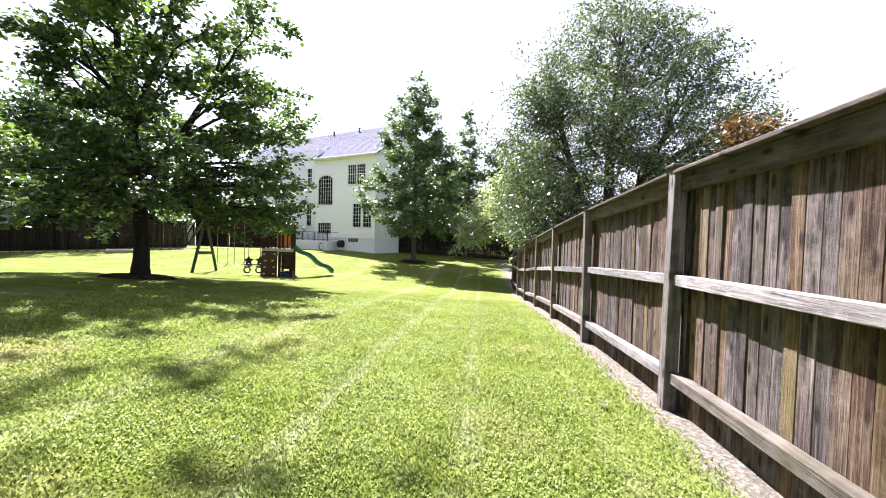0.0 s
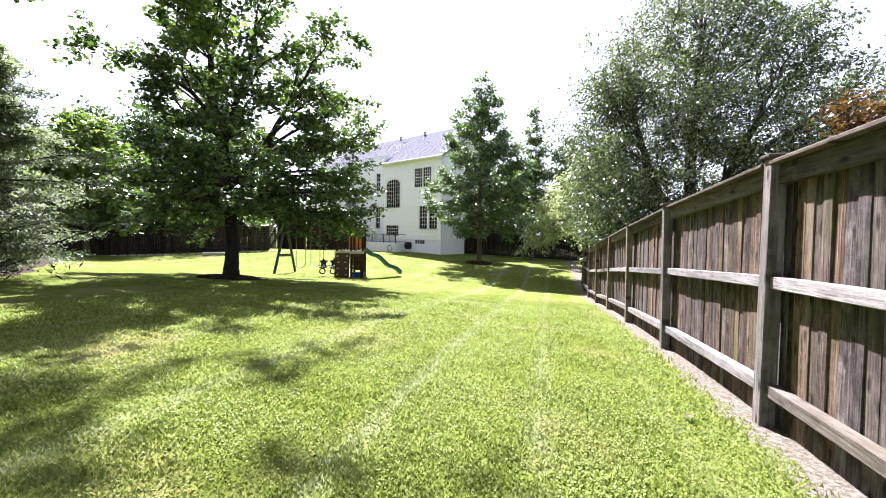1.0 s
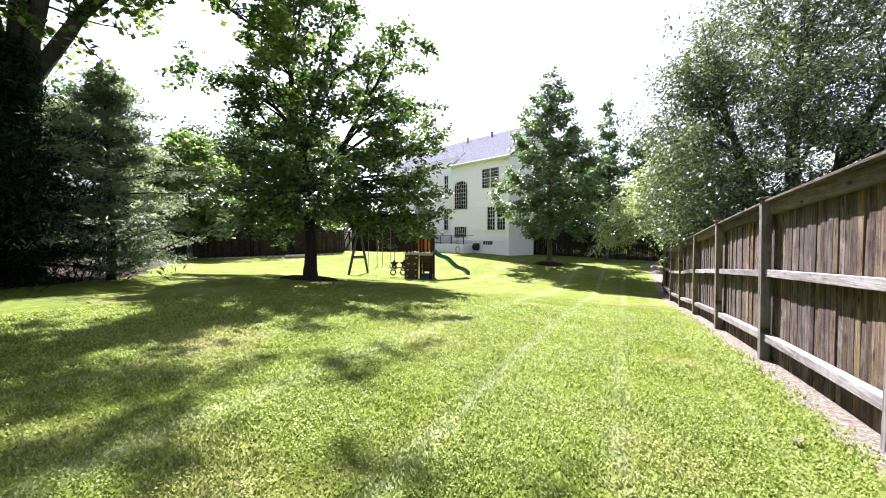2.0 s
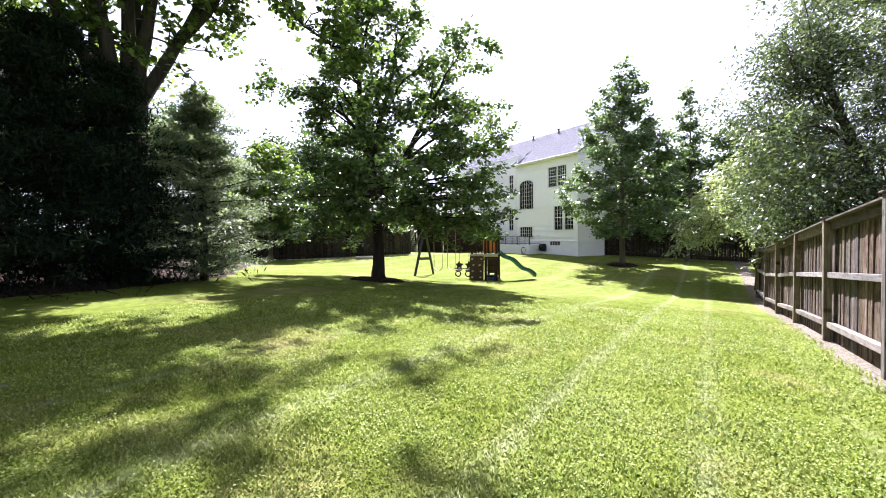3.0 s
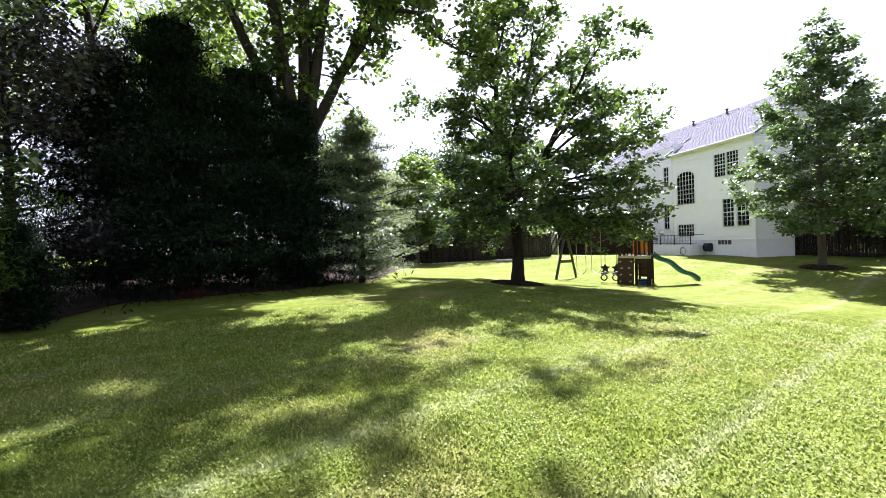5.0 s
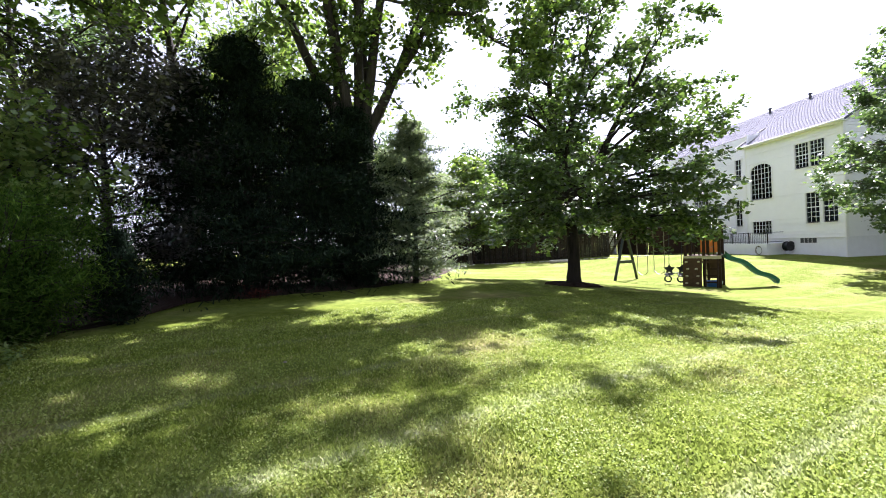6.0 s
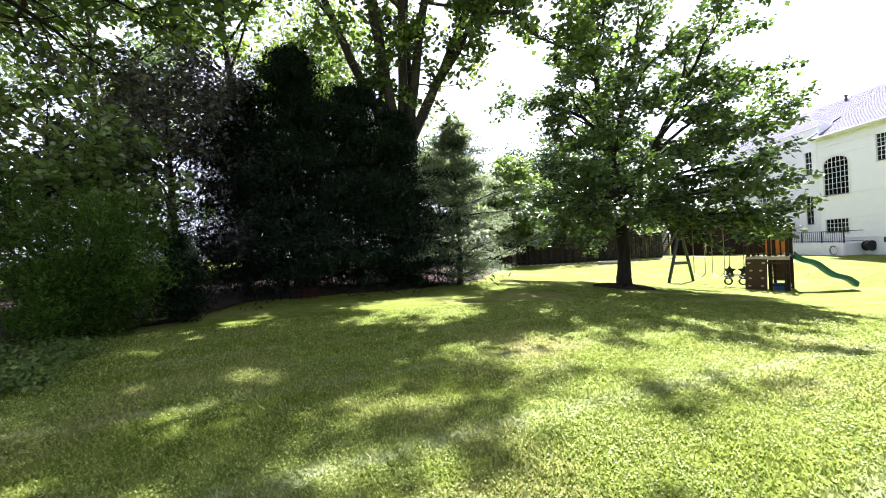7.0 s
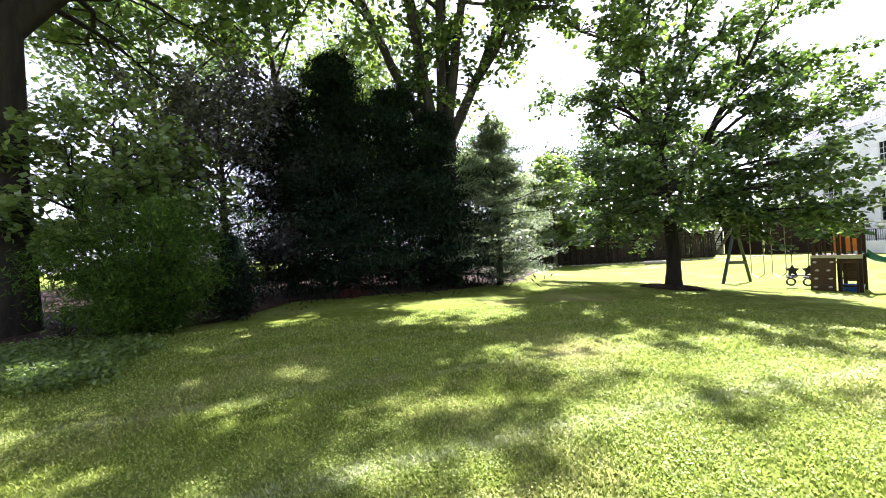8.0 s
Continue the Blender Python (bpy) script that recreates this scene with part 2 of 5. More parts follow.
# grey-green lifted in colour so that the boughs look sunlit
SPRUCE = leaf_material("sunlit_grey_green_needles", (0.052, 0.080, 0.048), (0.105, 0.148, 0.092), (0.20, 0.245, 0.155), 0.48, 0.6)
FEATHER = leaf_material("feathery_cypress", (0.010, 0.030, 0.004), (0.028, 0.068, 0.009), (0.085, 0.145, 0.020), 0.30, 0.8, 0.05)
LIME = leaf_material("yellow_green_leaf", (0.040, 0.082, 0.018), (0.080, 0.140, 0.030), (0.155, 0.215, 0.052), 0.42)
BRONZE = leaf_material("bronze_leaf", (0.020, 0.010, 0.006), (0.052, 0.026, 0.010), (0.15, 0.085, 0.022), 0.3)
DUSK = leaf_material("dull_purple_leaf", (0.010, 0.011, 0.010), (0.026, 0.027, 0.024), (0.085, 0.084, 0.074), 0.22, 0.28, 0.8)
GLOSSY = leaf_material("glossy_pale_leaf", (0.055, 0.105, 0.025), (0.11, 0.175, 0.046), (0.20, 0.26, 0.09), 0.42, 0.26, 0.9)


# ---- mesh helpers ----
def mesh_object(name, bm, mat, parent=None, label=""):
    me = bpy.data.meshes.new(name)
    bm.normal_update()
    bm.to_mesh(me)
    bm.free()
    me.materials.append(mat)
    ob = new(name, me)
    if parent is not None:
        ob.parent = parent
    if label:
        ob["label"] = label
    return ob


def part(name, bm, material_, parent, label=""):
    return mesh_object(name, bm, material_, parent, label)


def thing(name, m, label, category, group="", kind=""):
    e = new(name)
    e.matrix_world = m
    e.empty_display_size = 0.1
    return tagged(e, label, category, group, kind)


def slab(bm, lo, hi, bevel=0.0, m=None):
    """A block between two corners, its edges eased."""
    c = [(a + b) / 2 for a, b in zip(lo, hi)]
    s = [max(abs(b - a), 1e-4) for a, b in zip(lo, hi)]
    r = bmesh.ops.create_cube(bm, size=1.0, matrix=Matrix.Translation(c) @ Matrix.Diagonal((*s, 1)))
    vs = r["verts"]
    if bevel:
        es = list({e for v in vs for e in v.link_edges})
        out = bmesh.ops.bevel(bm, geom=es, offset=bevel, segments=1, affect='EDGES')
        vs = list({v for v in vs if v.is_valid} | set(out["verts"]))
    if m is not None:
        bmesh.ops.transform(bm, matrix=m, verts=vs)
    return vs


def block(lo, hi, bevel=0.0, m=None):
    bm = bmesh.new()
    slab(bm, lo, hi, bevel, m)
    return bm


def beam(bm, a, b, w, d, bevel=0.0, up=(0, 0, 1)):
    """A squared timber from a to b."""
    a, b = Vector(a), Vector(b)
    z = (b - a).normalized()
    x = z.cross(Vector(up))
    if x.length < 1e-3:
        x = z.cross(Vector((0, 1, 0)))
    x.normalize()
    y = z.cross(x)
    m = Matrix((x, y, z)).transposed().to_4x4()
    m.translation = a
    slab(bm, (-w / 2, -d / 2, 0), (w / 2, d / 2, (b - a).length), bevel, m)


def timber(a, b, w, d, bevel=0.0, up=(0, 0, 1)):
    bm = bmesh.new()
    beam(bm, a, b, w, d, bevel, up)
    return bm


def tube_arrays(pts, radii, sides=6):
    """Ring vertices and quads of a tapered, bent tube."""
    pts = np.asarray(pts, float)
    n = len(pts)
    tan = np.gradient(pts, axis=0)
    tan /= np.linalg.norm(tan, axis=1)[:, None] + 1e-9
    ref = np.where(np.abs(tan[:, 2:3]) > 0.9, np.array([[1.0, 0, 0]]), np.array([[0, 0, 1.0]]))
    x = np.cross(tan, ref)
    x /= np.linalg.norm(x, axis=1)[:, None] + 1e-9
    y = np.cross(tan, x)
    a = np.linspace(0, 2 * np.pi, sides, endpoint=False)
    v = pts[:, None, :] + np.asarray(radii)[:, None, None] * (np.cos(a)[None, :, None] * x[:, None, :] + np.sin(a)[None, :, None] * y[:, None, :])
    i = np.arange(n - 1)[:, None] * sides
    j = np.arange(sides)[None, :]
    k = (j + 1) % sides
    q = np.stack([i + j, i + k, i + sides + k, i + sides + j], -1).reshape(-1, 4)
    return v.reshape(-1, 3), q


def array_object(name, verts, quads, mat, parent=None, smooth=True):
    me = bpy.data.meshes.new(name)
    k = quads.shape[1]
    me.vertices.add(len(verts))
    me.vertices.foreach_set("co", np.asarray(verts, np.float32).ravel())
    me.loops.add(quads.size)
    me.loops.foreach_set("vertex_index", quads.astype(np.int32).ravel())
    me.polygons.add(len(quads))
    me.polygons.foreach_set("loop_start", np.arange(0, quads.size, k, dtype=np.int32))
    me.update(calc_edges=True)
    me.validate()
    if smooth:
        me.polygons.foreach_set("use_smooth", np.ones(len(quads), bool))
    me.materials.append(mat)
    ob = new(name, me)
    ob.parent = parent
    return ob


def tubes_object(name, tubes, mat, parent=None, sides=6):
    vs, qs, o = [], [], 0
    for pts, rad in tubes:
        v, q = tube_arrays(pts, rad, sides)
        vs.append(v)
        qs.append(q + o)
        o += len(v)
    return array_object(name, np.concatenate(vs), np.concatenate(qs), mat, parent)


# ---- ground ----
FALL_Y = (-60, -10, 0, 3.4, 6, 8.7, 11.3, 14, 16.6, 19, 22, 26, 33, 45, 120)
FALL_Z = (.2, .14, .10, .03, -.135, -.33, -.53, -.81, -1.03, -1.12, -.98, -.68, -.6, -.5, -.3)


def ground_z(x, y):
    """The lawn dips in a shallow swale before the house and rises gently away from the fence."""
    a = sum(np.interp(np.asarray(y) + o, FALL_Y, FALL_Z) for o in (-1.5, -0.75, 0, 0.75, 1.5)) / 5
    flat = -24 + 14 * np.clip((np.asarray(y) - 25) / 6, 0, 1)
    return a - 0.035 * (np.clip(x, flat, 4) - 1.5)


def gz(x, y):
    return float(ground_z(x, y))


def build_ground():
    xs = np.unique(np.concatenate([np.linspace(-600, -40, 8), np.linspace(-40, 14, 109), np.linspace(14, 600, 8)]))
    ys = np.unique(np.concatenate([np.linspace(-600, -14, 8), np.linspace(-14, 48, 125), np.linspace(48, 900, 10)]))
    X, Y = np.meshgrid(xs, ys)
    Z = ground_z(X, Y)
    v = np.stack([X, Y, Z], -1).reshape(-1, 3)
    nx = len(xs)
    i = (np.arange(len(ys) - 1)[:, None] * nx + np.arange(nx - 1)[None, :]).ravel()
    q = np.stack([i, i + 1, i + nx + 1, i + nx], -1)
    return tagged(array_object("ground", v, q, LAWN), "mown green lawn with pale mower tracks and dry patches", "lawn", kind="structure")


build_ground()


# ---- trees ----
def leaf_cloud(name, centres, spread, count, size, mat, parent, rng, flat=0.5, droop=0.0, aspect=0.55, squash=0.7):
    """Many small folded leaves scattered round the twig points."""
    c = np.asarray(centres)
    pick = rng.integers(0, len(c), count)
    p = c[pick] + rng.normal(0, 1, (count, 3)) * spread * np.array([1, 1, squash])
    s = size * rng.uniform(0.6, 1.35, count)
    nrm = rng.normal(0, 1, (count, 3)) + np.array([0, 0, flat * 3])
    nrm /= np.linalg.norm(nrm, axis=1)[:, None]
    d = rng.normal(0, 1, (count, 3)) - np.array([0, 0, droop * 2.5])
    d -= (d * nrm).sum(1)[:, None] * nrm
    d /= np.linalg.norm(d, axis=1)[:, None] + 1e-9
    w = np.cross(nrm, d)
    L, W = s[:, None], (s * aspect)[:, None]
    v = np.stack([p - d * L * 0.5, p + w * W * 0.5 - nrm * L * 0.06 + d * L * 0.05, p + d * L * 0.5 - nrm * L * 0.1, p - w * W * 0.5 - nrm * L * 0.06 + d * L * 0.05], 1).reshape(-1, 3)
    q = np.arange(count * 4).reshape(-1, 4)
    return array_object(name, v, q, mat, parent, smooth=False)


def branch(start, direction, length, rng, bend=0.25, rise=0.0, steps=6):
    p, d = np.array(start, float), np.array(direction, float)
    pts = [p.copy()]
    for _ in range(steps):
        d = d + rng.normal(0, bend / steps ** 0.5, 3) + np.array([0, 0, rise / steps])
        d /= np.linalg.norm(d)
        p = p + d * length / steps
        pts.append(p.copy())
    return np.array(pts)


def broadleaf(name, label, x, y, height, trunk_r, crown_lo, spread, profile, leaves, size, leaf_mat, bark, seed,
              limbs=26, pitch=35, clump=0.28, flare=1.6, lean=(0, 0), twigs=7, group="", droop=0.0, bias=(0.0, 0.0), flat=0.5, rise_=0.9, hem=0.0, stout=1.0):
    """A tapered trunk, limbs that leave it at golden-angle turns, twigs, and leaves in clumps at the twigs."""
    rng = np.random.default_rng(seed)
    root = thing(name, pose(x, y, gz(x, y)), label, "tree", group)
    n = 12
    u = np.linspace(0, 1, n)
    wob = np.cumsum(rng.normal(0, 0.02 * height / n ** 0.5, (n, 2)), 0) * 0.5
    wob -= wob[0]
    axis = np.stack([u * lean[0] + wob[:, 0] * u, u * lean[1] + wob[:, 1] * u, u * height * 0.95 - 0.1], -1)
    rad = trunk_r * (1 - u) ** 0.8 * 0.95 + 0.012
    rad[0] *= flare
    rad[1] = rad[1] * (1 + (flare - 1) * 0.12)
    extra = np.array([axis[0] * 0.7 + axis[1] * 0.3])
    tubes = [(np.concatenate([axis[:1], extra, axis[1:]]), np.concatenate([rad[:1], [trunk_r * 1.08], rad[1:]]))]
    pts = []
    for i in range(limbs):
        limb_tubes = []
        f = (i + rng.uniform(0, 0.8)) / limbs
        hf = crown_lo + (0.97 - crown_lo) * f ** rise_
        r = profile(f) * spread * rng.uniform(0.75, 1.12)
        az = i * 2.39996 + rng.normal(0, 0.25)
        r *= 1 + bias[1] * math.cos(az - bias[0])
        el = radians(pitch * (0.5 + 0.9 * f) + rng.normal(0, 7))
        o = np.array([np.interp(hf - 0.04, u, axis[:, k]) for k in range(3)])
        d = np.array([math.cos(az) * math.cos(el), math.sin(az) * math.cos(el), math.sin(el)])
        L = r / max(0.35, math.cos(el))
        b = branch(o, d, L, rng, 0.28, 0.12 - droop)
        if b[:, 2].min() < hem - 0.1:
            b[:, 2] = np.maximum(b[:, 2], np.linspace(b[0, 2], hem + 0.15, len(b)))
        br = max(0.012, min(np.interp(hf, u, rad) * 0.5 * stout ** 0.5, (0.020 * L + 0.01) * stout)) * np.linspace(1, 0.12, len(b))
        limb_tubes.append((b, br))
        for j in range(max(3, round(twigs * L / (0.7 * spread)))):
            s = rng.uniform(0.25, 1.0)
            k = s * (len(b) - 1)
            a = b[int(k)] + (b[min(int(k) + 1, len(b) - 1)] - b[int(k)]) * (k % 1)
            dd = (b[-1] - b[0]) / (np.linalg.norm(b[-1] - b[0]) + 1e-6) + rng.normal(0, 0.75, 3) + np.array([0, 0, 0.15 - droop])
            dd /= np.linalg.norm(dd)
            tl = L * rng.uniform(0.18, 0.38) * (1.25 - 0.5 * s)
            tw = branch(a, dd, tl, rng, 0.4, -droop, 4)
            if tw[:, 2].min() < hem - 0.15:
                continue
            limb_tubes.append((tw, np.linspace(max(0.006, br[min(int(k), 6)] * 0.45), 0.004, len(tw))))
            pts.extend(tw[1:])
        pts.extend(b[3:])
        tagged(tubes_object("limb", limb_tubes, bark, root, 5), kind="stuff")
    pts.extend(axis[-2:])
    pts = [p for p in pts if p[2] > hem]
    tubes_object("trunk", tubes, bark, root, 10)
    leaf_cloud("crown", pts, clump, leaves, size, leaf_mat, root, rng, droop=droop, flat=flat)
    return root


def conifer(name, label, x, y, height, radius, leaves, mat, bark, seed, lo=0.03, whorls=22, size=0.16, droop=0.25, power=0.8, aspect=0.22, group="", clump=0.12, flat=0.35, squash=0.6):
    """Whorls of drooping boughs on a straight stem, with needle sprays along every bough."""
    rng = np.random.default_rng(seed)
    root = thing(name, pose(x, y, gz(x, y)), label, "tree", group)
    z = np.linspace(0, height * 0.97, 10)
    tubes_object("trunk", [(np.stack([rng.normal(0, 0.02, 10), rng.normal(0, 0.02, 10), z - 0.1], -1), np.linspace(0.022 * height, 0.01, 10))], bark, root, 8)
    pts = []
    for i in range(whorls):
        boughs = []
        f = lo + (0.97 - lo) * (i + 0.3) / whorls
        for k in range(7):
            az = k * 2 * np.pi / 7 + i * 0.7 + rng.normal(0, 0.2)
            L = radius * max(0.06, (1 - f)) ** power * rng.uniform(0.45, 1.25) * (1 + 0.25 * math.sin(az * 2 + i))
            d = np.array([math.cos(az), math.sin(az), 0.25 - droop * 0.4])
            b = branch((0, 0, f * height), d / np.linalg.norm(d), L, rng, 0.2, -droop, 5)
            boughs.append((b, np.linspace(0.012 + 0.006 * L, 0.004, len(b))))
            for q in b[1:]:
                pts.append(q)
                for _ in range(3):
                    pts.append(q + rng.normal(0, 1, 3) * np.array([0.14, 0.14, 0.05]) * L)
        tagged(tubes_object("whorl", boughs, bark, root, 4), kind="stuff")
    leaf_cloud("crown", pts, clump, leaves, size, mat, root, rng, flat=flat, droop=0.5, aspect=aspect, squash=squash)
    return root


def shrub(name, label, x, y, height, radius, leaves, size, mat, seed, aspect=0.55, droop=0.0, group="", clump=0.16, stems=26, flat=0.4):
    """Many stems fanning from one root, leaves round them."""
    rng = np.random.default_rng(seed)
    root = thing(name, pose(x, y, gz(x, y)), label, "bush", group)
    st, pts = [], []
    for i in range(stems):
        az = i * 2.39996
        out = radius * math.sqrt((i + 0.5) / stems)
        d = np.array([math.cos(az) * out, math.sin(az) * out, height * rng.uniform(0.55, 1.0) * (1.05 - 0.5 * (out / radius) ** 2)])
        L = np.linalg.norm(d)
        b = branch((0, 0, -0.05), d / L, L, rng, 0.3, -droop, 6)
        st.append((b, np.linspace(0.02, 0.004, len(b))))
        pts.extend(b[1:])
        for _ in range(5):
            k = rng.integers(1, len(b))
            tw = branch(b[k], rng.normal(0, 1, 3) * np.array([1, 1, 0.6]) + d / L * 0.6, 0.28 * L, rng, 0.4, -droop, 3)
            st.append((tw, np.linspace(0.008, 0.003, len(tw))))
            pts.extend(tw[1:])
    tagged(tubes_object("stem", st, BARK_DARK, root, 4), kind="stuff")
    leaf_cloud("foliage", pts, clump, leaves, size, mat, root, rng, flat=flat, droop=droop, aspect=aspect)
    return root


def spray_cloud(name, twigs, count, size, mat, parent, rng, width=0.22, aspect=0.8, flat=1.0, droop=0.25, thick=0.05):
    """Leaves set along both sides of every twig in flat, layered sprays."""
    seg_a = np.concatenate([t[:-1] for t in twigs])
    seg_b = np.concatenate([t[1:] for t in twigs])
    ln = np.linalg.norm(seg_b - seg_a, axis=1) + 1e-6
    pick = rng.choice(len(ln), count, p=ln / ln.sum())
    u = rng.random((count, 1))
    d0 = (seg_b - seg_a)[pick] / ln[pick][:, None]
    p = seg_a[pick] + (seg_b - seg_a)[pick] * u
    side = np.cross(d0, np.array([0, 0, 1.0])) + rng.normal(0, 0.25, (count, 3))
    side /= np.linalg.norm(side, axis=1)[:, None] + 1e-9
    sgn = np.where(rng.random(count) < 0.5, -1.0, 1.0)[:, None]
    off = np.abs(rng.normal(0, width, (count, 1)))
    p = p + side * sgn * off + rng.normal(0, thick, (count, 3)) - np.array([0, 0, 1.0]) * off * droop
    s = size * rng.uniform(0.55, 1.3, count)
    nrm = rng.normal(0, 0.55, (count, 3)) + np.array([0, 0, flat])
    nrm /= np.linalg.norm(nrm, axis=1)[:, None]
    d = side * sgn + d0 * 0.7 + rng.normal(0, 0.5, (count, 3)) - np.array([0, 0, droop * 1.6])
    d -= (d * nrm).sum(1)[:, None] * nrm
    d /= np.linalg.norm(d, axis=1)[:, None] + 1e-9
    w = np.cross(nrm, d)
    L, W = s[:, None], (s * aspect)[:, None]
    v = np.stack([p, p + w * W * 0.5 + d * L * 0.45 - nrm * L * 0.07, p + d * L - nrm * L * 0.12, p - w * W * 0.5 + d * L * 0.45 - nrm * L * 0.07], 1).reshape(-1, 3)
    return array_object(name, v, np.arange(count * 4).reshape(-1, 4), mat, parent, smooth=False)


def crown_tree(name, label, x, y, stems, radius, lo, hi, limbs, leaves, size, leaf_mat, bark, seed, group="",
               rise=(0.10, 0.85), twigs=3.2, width=0.20, droop=0.25, aspect=0.8, skip=0.12, stout=1.0, fine=2, sag=0.0, flat=1.0, thick=0.05, low=1.0):
    """A tree from its stems and the outline of its crown: limbs reach for the outline, fork into twigs and carry leaf sprays."""
    rng = np.random.default_rng(seed)
    root = thing(name, pose(x, y, gz(x, y)), label, "tree", group)
    fine_stems = []
    for k, (pts, rad) in enumerate(stems):
        pts, rad = np.asarray(pts, float), np.asarray(rad, float)
        u = np.linspace(0, 1, 4 * len(pts))
        o = np.linspace(0, 1, len(pts))
        q = np.stack([np.interp(u, o, pts[:, j]) for j in range(3)], -1)
        q[1:-1] = (q[:-2] + q[1:-1] * 2 + q[2:]) / 4
        q[2:, :2] += np.cumsum(rng.normal(0, 0.012, (len(q) - 2, 2)), 0)
        r = np.interp(u, o, rad)
        tubes_object("trunk" if k == 0 else "stem", [(q, r)], bark, root, 10)
        fine_stems.append((q, r))
    allp = np.concatenate([q for q, r in fine_stems])
    allr = np.concatenate([r for q, r in fine_stems])
    sprays = []
    for q, r in fine_stems:
        tubes = []
        for j in range(12):
            p0 = q[int(rng.integers(int(len(q) * 0.62), len(q)))]
            d0 = rng.normal(0, 1, 3) * np.array([1, 1, 0.5]) + (q[-1] - q[-4]) * 0.8
            tw = branch(p0, d0 / np.linalg.norm(d0), rng.uniform(0.5, 1.0), rng, 0.3, -0.1, 4)
            tubes.append((tw, np.linspace(0.009, 0.003, 5)))
            sprays.append(tw)
        tagged(tubes_object("twig", tubes, bark, root, 4), kind="stuff")
    for i in range(limbs):
        f = (i + rng.random()) / limbs
        az = i * 2.39996 + rng.normal(0, 0.25)
        h = lo + (hi - lo) * f ** low + rng.normal(0, 0.15)
        R = radius(h, az) * rng.uniform(0.72, 1.06)
        tip = np.array([math.cos(az) * R, math.sin(az) * R, h])
        hs = h - R * (rise[0] + (rise[1] - rise[0]) * f)
        cost = np.abs(allp[:, 2] - hs) + 0.7 * np.linalg.norm(allp[:, :2] - tip[:2] * 0.4, axis=1)
        k = int(np.argmin(cost + (allp[:, 2] < lo * 0.55) * 9))
        a = allp[k]
        L = np.linalg.norm(tip - a)
        mid = (a + tip) / 2 + np.array([0, 0, (0.10 - sag) * L]) + rng.normal(0, 0.07, 3) * L
        t = np.linspace(0, 1, 8)[:, None]
        b = a * (1 - t) ** 2 + mid * 2 * t * (1 - t) + tip * t ** 2
        b[2:] += rng.normal(0, 0.02 * L, (6, 3)) * np.array([1, 1, 0.6])
        br = min(allr[k] * 0.7, (0.011 * L + 0.008) * stout) * np.linspace(1, 0.15, 8)
        tubes = [(b, br)]
        sprays.append(b[5:])
        for j in range(max(4, round(twigs * L))):
            u = rng.uniform(0.28, 1.0)
            m = u * 7
            q = b[int(m)] + (b[min(int(m) + 1, 7)] - b[int(m)]) * (m % 1)
            ax_ = b[min(int(m) + 1, 7)] - b[max(int(m) - 1, 0)]
            ax_ = ax_ / (np.linalg.norm(ax_) + 1e-6)
            sd = np.cross(ax_, (0, 0, 1.0)) * (1 if j % 2 else -1)
            dd = ax_ * rng.uniform(0.3, 1.0) + sd * rng.uniform(0.4, 1.1) + np.array([0, 0, rng.normal(0.10 - sag, 0.28)])
            dd = dd / np.linalg.norm(dd)
            tl = min(1.5, (0.22 + 0.3 * (1 - u)) * L + 0.2) * rng.uniform(0.6, 1.15)
            tw = branch(q, dd, tl, rng, 0.3, -0.1 - sag, 4)
            tubes.append((tw, np.linspace(max(0.006, br[int(m)] * 0.5), 0.003, 5)))
            if rng.random() > skip:
                sprays.append(tw[1:])
                for _ in range(fine):
                    q2 = tw[rng.integers(1, 4)]
                    d2 = dd + rng.normal(0, 0.7, 3) * np.array([1, 1, 0.5])
                    sprays.append(branch(q2, d2 / np.linalg.norm(d2), tl * 0.45, rng, 0.3, -0.15 - sag, 2))
        tagged(tubes_object("limb", tubes, bark, root, 5), kind="stuff")
    spray_cloud("crown", sprays, leaves, size, leaf_mat, root, rng, width, aspect, flat, droop, thick)
    return root


def outline(table, turn=0.0):
    """Crown radius by height, given along a chosen compass direction and against it; smooth between."""
    hh = [r[0] for r in table]
    aa = [r[1] for r in table]
    bb = [r[2] for r in table]

    def radius(h, az):
        c = 0.5 + 0.5 * math.cos(az - turn)
        return max(0.1, float(np.interp(h, hh, aa)) * c + float(np.interp(h, hh, bb)) * (1 - c))
    return radius


def oval(f):
    return 0.55 + 0.45 * math.sin(math.pi * min(1.0, f * 1.05 + 0.12)) if f < 0.8 else 0.75 * (1.08 - f) / 0.28 + 0.1


def dome(f):
    return max(0.15, math.cos(max(0.0, f - 0.15) * 1.45))


# ---- board fence along the lawn ----
FX = 1.575
POST_Y = [-7.12, -4.49, -1.86, 0.77, 3.40, 6.03, 8.66, 11.30, 13.95, 16.60, 19.2]
FENCE_H = 1.86


